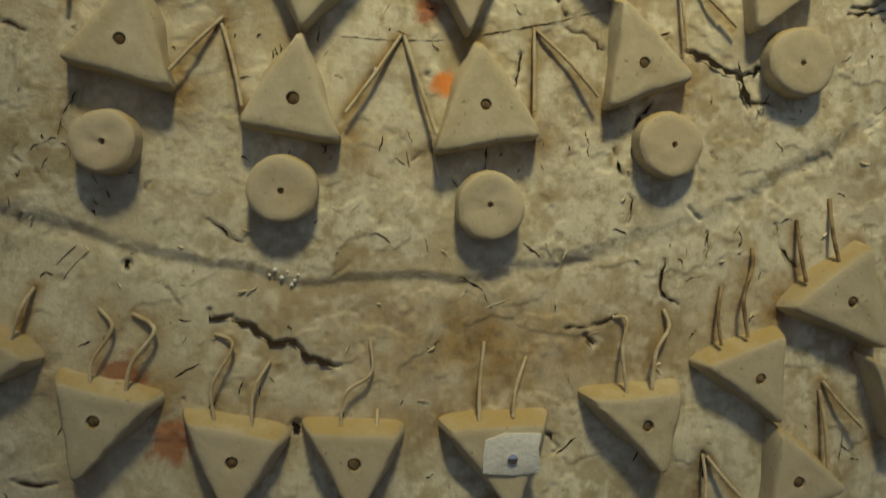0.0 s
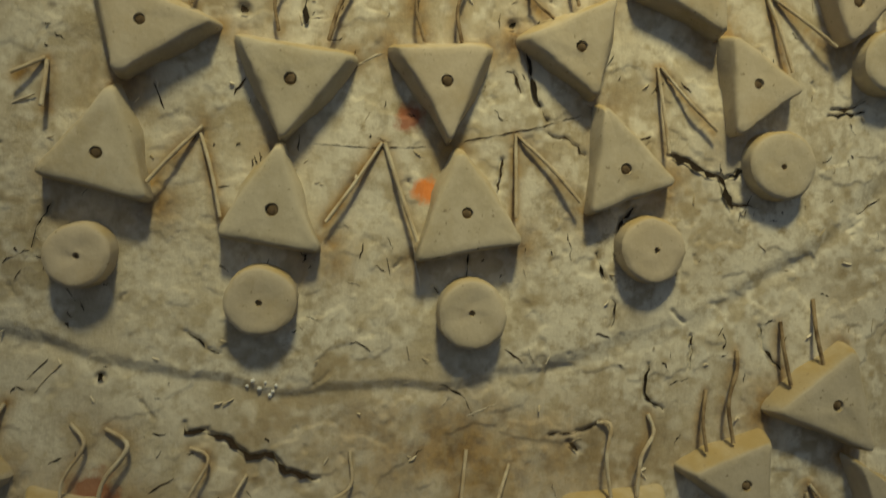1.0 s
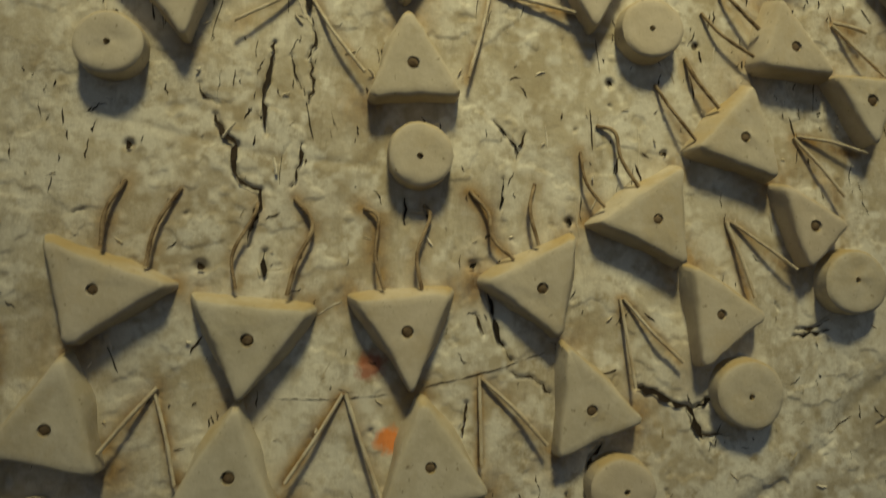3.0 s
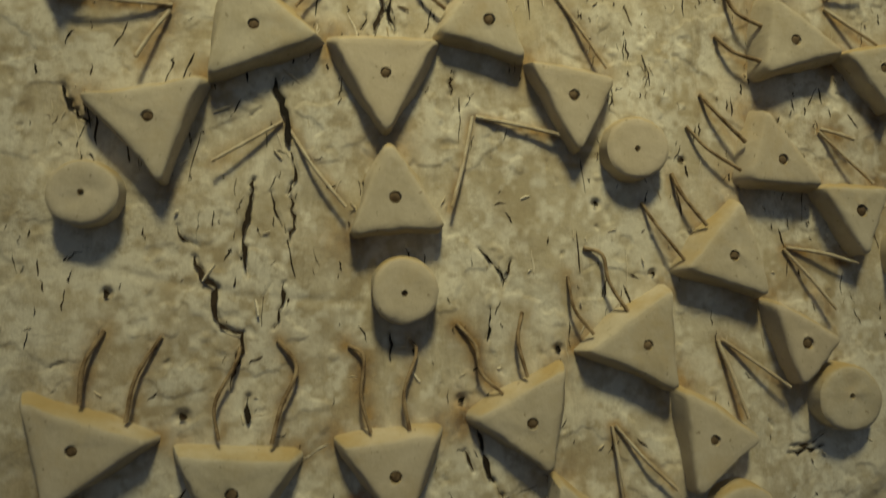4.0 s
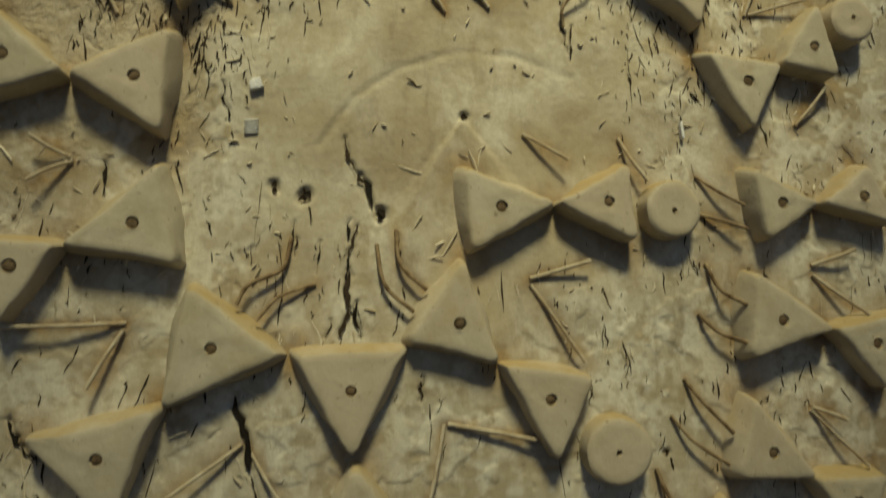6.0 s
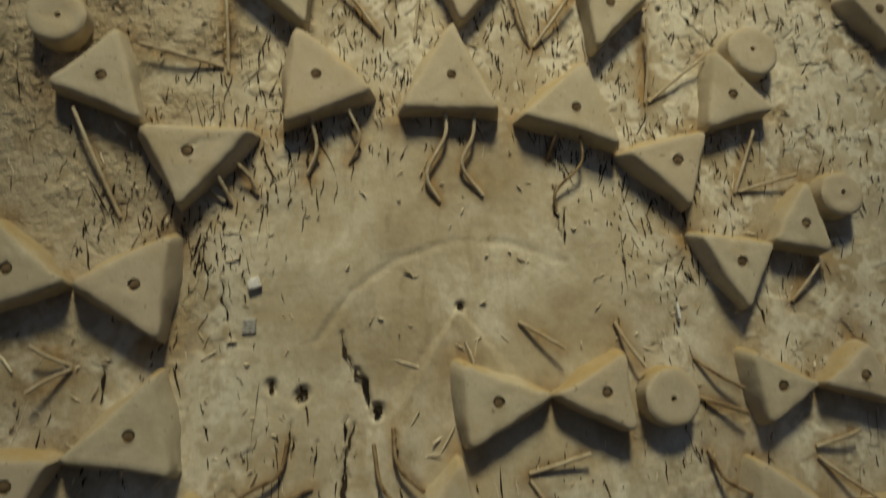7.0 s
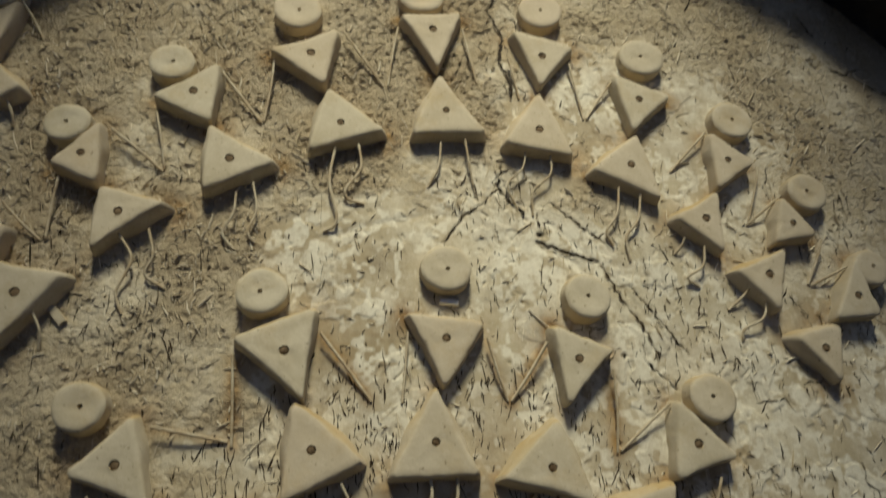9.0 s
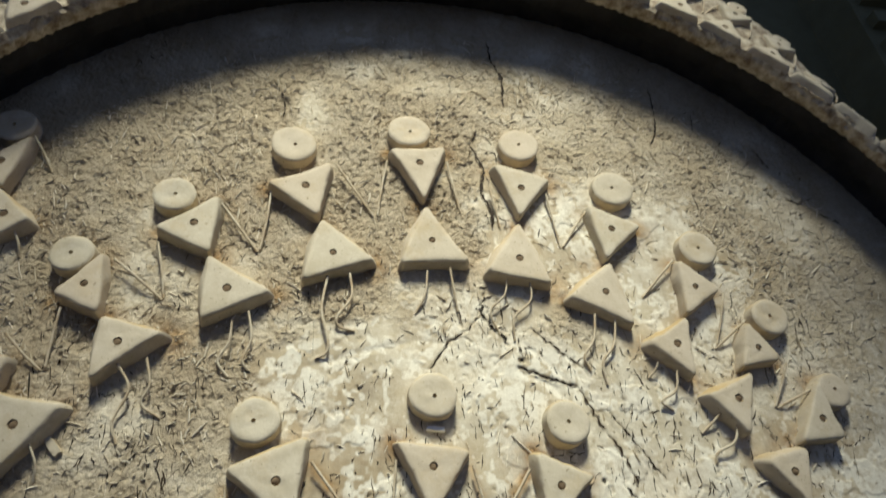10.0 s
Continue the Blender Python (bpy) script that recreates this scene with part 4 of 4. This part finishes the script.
# ---- chopped straw in the plaster ----
verts, faces = [], []
for _ in range(44000):
    x, z = rng.uniform(-0.39, 0.49), rng.uniform(-0.68, 0.76)
    thick = spot(bare, x, z)
    if rng.random() > (0.012 if z < -0.1 else 0.05 if z < 0.15 else (0.25 + 0.75 * spot(clump, x, z)) * (0.10 + 0.90 * thick)) or (z > 0.1 and spot(margin, x, z) < 0.060):
        continue
    a = rng.uniform(0, math.pi)
    n, r = 0.0010 + rng.exponential(0.0017), rng.uniform(0.00035, 0.00095)
    y = -ground_height(x, z) - rng.uniform(-0.0002, 0.0009)
    d = np.array([math.cos(a) * n, rng.normal(0, 0.0007), math.sin(a) * n])
    s = np.array([-math.sin(a) * r, 0, math.cos(a) * r])
    up = np.array([0, -r * 1.3, 0])
    bow = s * rng.normal(0, 0.5)
    c = np.array([x, y, z + CZ])
    k = len(verts)
    verts += [c - d - s * 0.7, c - d + s * 0.7, c - d + up * 0.6, c + bow - s, c + bow + s, c + bow + up, c + d - s * 0.6, c + d + s * 0.6, c + d + up * 0.6]
    for b in (k, k + 3):
        faces += [(b, b + 3, b + 5, b + 2), (b + 1, b + 2, b + 5, b + 4)]
    faces += [(k, k + 2, k + 1), (k + 6, k + 7, k + 8)]
tagged(mesh_object("chopped_straw", verts, faces, STRAW, False), "chopped straw flecks stuck in the mud plaster", "straw", kind="stuff")

# long marks, mostly upright in the plaster: the painted shade of hollow slits left by stalks, and pale stalks
for title, mat, count, label in (("hollow_shade", HOLLOW_SHADE, 9500, "near-black strips painted for the shade in hollow slits of the mud plaster"), ("pale_chaff", STRAW, 2600, "pale upright chaff stuck in the mud plaster")):
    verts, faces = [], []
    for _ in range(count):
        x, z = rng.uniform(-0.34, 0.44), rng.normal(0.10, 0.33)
        ring = mat is HOLLOW_SHADE and rng.random() < 0.09
        if ring:      # thick under the arch of the inner turn
            r, a = rng.uniform(0.115, 0.205), rng.uniform(0.1, 3.0)
            x, z = r * math.cos(a) - 0.01, r * math.sin(a)
        if not -0.66 < z < 0.66 or (mat is HOLLOW_SHADE and z > 0.36 and rng.random() < 0.7) or rng.random() > (1.5 if ring else (1.25 * spot(clump, x, z)) ** 2) * (0.45 if z < -0.25 else 0.8 if z < 0.0 else 1.0) - 0.05 or math.hypot(x, z) < 0.095 or (z > 0.1 and spot(margin, x, z) < 0.066):
            continue
        a = rng.normal(math.pi / 2, 0.9 if z < -0.3 else 0.25 if z < 0.38 else 0.8)
        n, r = 0.0010 + rng.exponential(0.0024), rng.uniform(0.00018, 0.00055)
        k, m = len(verts), 5
        for i in range(m):
            u = 2 * i / (m - 1) - 1
            side = rng.normal(0, 0.00035)
            half = r * rng.uniform(0.35, 1.35) * (1.0 if 0 < i < m - 1 else 0.35)
            px, pz = x + math.cos(a) * n * u - math.sin(a) * side, z + math.sin(a) * n * u + math.cos(a) * side
            y = -ground_height(px, pz) - 0.00025
            sx, sz = -math.sin(a) * half, math.cos(a) * half
            verts += [(px - sx, y, pz - sz + CZ), (px, y - half * 0.5, pz + CZ), (px + sx, y, pz + sz + CZ)]
        for i in range(m - 1):
            for e in (0, 1):
                b = k + i * 3 + e
                faces.append((b, b + 1, b + 4, b + 3))
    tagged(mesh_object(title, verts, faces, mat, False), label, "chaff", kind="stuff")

# ---- raised rim round the panel ----
RX, RZ, RR, LOW = 0.033, 0.225, 0.520, 1.25


def rim_point(angle, out, y):
    c, s = math.cos(angle), math.sin(angle)
    b = RR if s >= 0 else LOW
    p = np.array([RR * c, b * s])
    n = np.array([c / RR, s / b])
    n /= np.linalg.norm(n)
    # the outer face falls back more steeply towards one side
    deg = math.degrees(angle) % 360
    y += max(out + 0.014, 0) * np.interp(deg, (20, 35, 40, 45, 50, 55, 62, 75, 100, 140), (0.85, 0.72, 0.55, 0.34, 0.18, 0.09, 0.05, 0.05, 0.04, 0.0))
    return (RX + p[0] + n[0] * out, y, CZ + RZ + p[1] + n[1] * out)


PROFILE = ((0.02, 0.02), (0.0, 0.004), (-0.002, -0.015), (-0.005, -0.028), (-0.012, -0.031), (-0.015, -0.038), (-0.020, -0.058), (-0.022, -0.067), (-0.0215, -0.070),
           (-0.020, -0.0725), (-0.018, -0.0745), (-0.0175, -0.0752), (-0.0165, -0.0755), (-0.014, -0.0753), (0.000, -0.0742), (0.030, -0.072), (0.060, -0.069), (0.076, -0.066), (0.084, -0.056), (0.088, -0.02), (0.090, 0.52))
rings = []
for i in range(1500):
    t = 2 * math.pi * i / 1500
    ring = []
    for k, (o, y) in enumerate(PROFILE):
        j = 0.0015 if 6 <= k <= 13 else 0.0012
        v = Vector((math.cos(t) * 110, math.sin(t) * 110, k * 1.7))
        fine = noise.noise(Vector((v.x * 0.45 + 3, v.y * 0.45, k * 0.6))) * 0.8 + 0.35 * noise.noise(v * 2.1)
        ring.append(rim_point(t, o + j * (noise.noise(v) + 0.9 * fine) * 1.5, y + j * (noise.noise(v + Vector((7, 3, 1))) + fine)))
    rings.append(ring)
verts = [p for ring in rings for p in ring]
m = len(PROFILE)
faces = [(i * m + k, i * m + k + 1, (i + 1) % 1500 * m + k + 1, (i + 1) % 1500 * m + k) for i in range(1500) for k in range(m - 1)]
rim = tagged(mesh_object("panel_rim", verts, faces, RIM), "raised rough mud rim round the plaster panel", "rim", kind="structure")
rim.data.materials.append(RIM_DARK)
# the first six profile bands, the inner face, take the near-black material
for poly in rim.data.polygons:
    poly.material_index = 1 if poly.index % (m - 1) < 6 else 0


def rim_ornament(deg):
    """An ornament on the rim's sloping outer face."""
    t = radians(deg)
    a, b = Vector(rim_point(t, -0.016, -0.0752)), Vector(rim_point(t, 0.076, -0.066))
    up = (b - a).normalized()
    side = Vector((math.sin(t), 0, -math.cos(t)))
    out = up.cross(side).normalized()
    if out.y > 0:
        out = -out
    side = up.cross(-out).normalized()
    mat = Matrix((side, -out * 0.55, up)).transposed().to_4x4()
    mat.translation = a + up * 0.035
    j = random.uniform(-4, 4)
    root = ornament((0, 0, -90 + j, 0.034, 0.046, 0.0), (0, 0, 90 + j, 0.032, 0.042, 0.0), (0.001, 0.042, 0.0115), mat, "small pale clay ornament on the rim's sloping face")
    for side_x in (-1, 1):
        part("side_wire", *tube([(side_x * 0.020, -0.008, 0.029), (side_x * 0.024, -0.007, 0.014), (side_x * 0.027, -0.002, -0.003)], 0.0012), WIRE, root)


for deg in (19, 25, 31, 37, 43, 49, 55, 61, 67, 118, 124, 130, 136, 142):
    rim_ornament(deg)


# ---- paper scraps and chips ----


def scrap(x, z, w, h, ang, label, mat=PAPER, y=-0.004):
    c, s = math.cos(radians(ang)), math.sin(radians(ang))
    ring = [(u * w / 2, v * h / 2) for u, v in ((-1, -0.8), (0.1, -1), (1, -0.9), (0.9, 0.2), (1, 0.9), (-0.2, 1), (-0.9, 0.7), (-1, 0))]
    ring = [(c * u - s * v, s * u + c * v) for u, v in ring]
    rings = [[(u, 0.003, v) for u, v in ring], [(u, -0.0006 + 0.0004 * math.sin(u * 900), v) for u, v in ring], [(u * 0.9, -0.0009, v * 0.9) for u, v in ring]]
    verts, faces = stacked(rings)
    ob = mesh_object("paper_scrap", verts, faces, mat)
    ob.location = (x, y, z + CZ)
    return tagged(ob, label, "paper scrap")


scrap(-0.114, 0.013, 0.007, 0.006, 20, "small white paper scrap on the plaster", y=-0.002 - ground_height(-0.114, 0.013))
for k in range(5):
    scrap(-0.116, -0.0065 - k * 0.0017, 0.0075, 0.0007, 4, "thin white paper sliver on the plaster", y=-0.0006 - ground_height(-0.116, -0.01))
scrap(0.132, -0.002, 0.0018, 0.011, 6, "white flake standing on the plaster", y=-0.002 - ground_height(0.132, -0.002))
scrap(-0.136, 0.065, 0.014, 0.005, -40, "pale plaster flake under an ornament", CLAY, y=-0.002 - ground_height(-0.136, 0.065))
scrap(-0.257, 0.229, 0.016, 0.006, -50, "pale plaster flake under an ornament", CLAY, y=-0.002 - ground_height(-0.257, 0.229))
scrap(0.011, 0.240, 0.014, 0.0035, -5, "white paper sliver beside a clay disc", y=-0.003 - ground_height(0.011, 0.24))
# torn paper with a mirror dot stuck on one lower ornament
patch = scrap(-0.0135, -0.612, 0.032, 0.023, 4, "torn white paper stuck on a clay triangle", y=-THICK - 0.0005)
ang = np.linspace(0, 2 * math.pi, 14, endpoint=False)
dot = [[(r * math.cos(s), y, r * math.sin(s)) for s in ang] for r, y in ((0.0028, 0.0), (0.0027, -0.0016), (0.0021, -0.0020))]
mirror = part("mirror_dot", *stacked(dot), GLASS, patch, "small round mirror dot")
mirror.location = (0.0, -0.0008, -0.002)

# loose crumbs on the plaster step
for x, z, r in ((-0.1435, -0.5210, 0.0012), (-0.1400, -0.5250, 0.0015), (-0.1345, -0.5285, 0.0013), (-0.1462, -0.5240, 0.0010), (-0.1315, -0.5230, 0.0009),
                (-0.1370, -0.5215, 0.0008), (-0.1330, -0.5262, 0.0011)):
    s = np.linspace(0, 2 * math.pi, 8, endpoint=False)
    rings = [[(r * f * math.cos(k) * rng.uniform(0.8, 1.15), y * r, r * f * math.sin(k) * rng.uniform(0.8, 1.15)) for k in s] for f, y in ((0.8, 0.8), (1.0, 0.0), (0.8, -0.6), (0.35, -0.95))]
    crumb = mesh_object("plaster_crumb", *stacked(rings), PAPER, False)
    crumb.location = (x, -ground_height(x, z), z + CZ)
    tagged(crumb, "white plaster crumb on the cracked mud step", "crumb", "plaster crumbs")

# ---- room round the panel ----
def box(name, x0, x1, y0, y1, z0, z1, mat, label, category):
    v = [(x, y, z) for x in (x0, x1) for y in (y0, y1) for z in (z0, z1)]
    f = [(0, 1, 3, 2), (4, 6, 7, 5), (0, 4, 5, 1), (2, 3, 7, 6), (0, 2, 6, 4), (1, 5, 7, 3)]
    return tagged(mesh_object(name, v, f, mat, False), label, category, kind="structure")


box("wall_north", -5, 5, 0.50, 0.70, 0, 7, DARK, "dark green-grey painted wall behind the relief", "wall")
box("wall_pillar", 1.12, 1.75, 0.38, 0.50, 0, 3.6, DARK, "dark green-grey pillar standing out of the wall", "pillar")
for k in range(12):
    box("trim", 1.14, 1.40, 0.355, 0.381, 2.30 + k * 0.085, 2.335 + k * 0.085, DARK, "narrow dark ledge on the pillar", "trim")
box("floor", -5, 5, -6, 0.50, -0.1, 0, FLOOR, "brown earth floor", "floor")
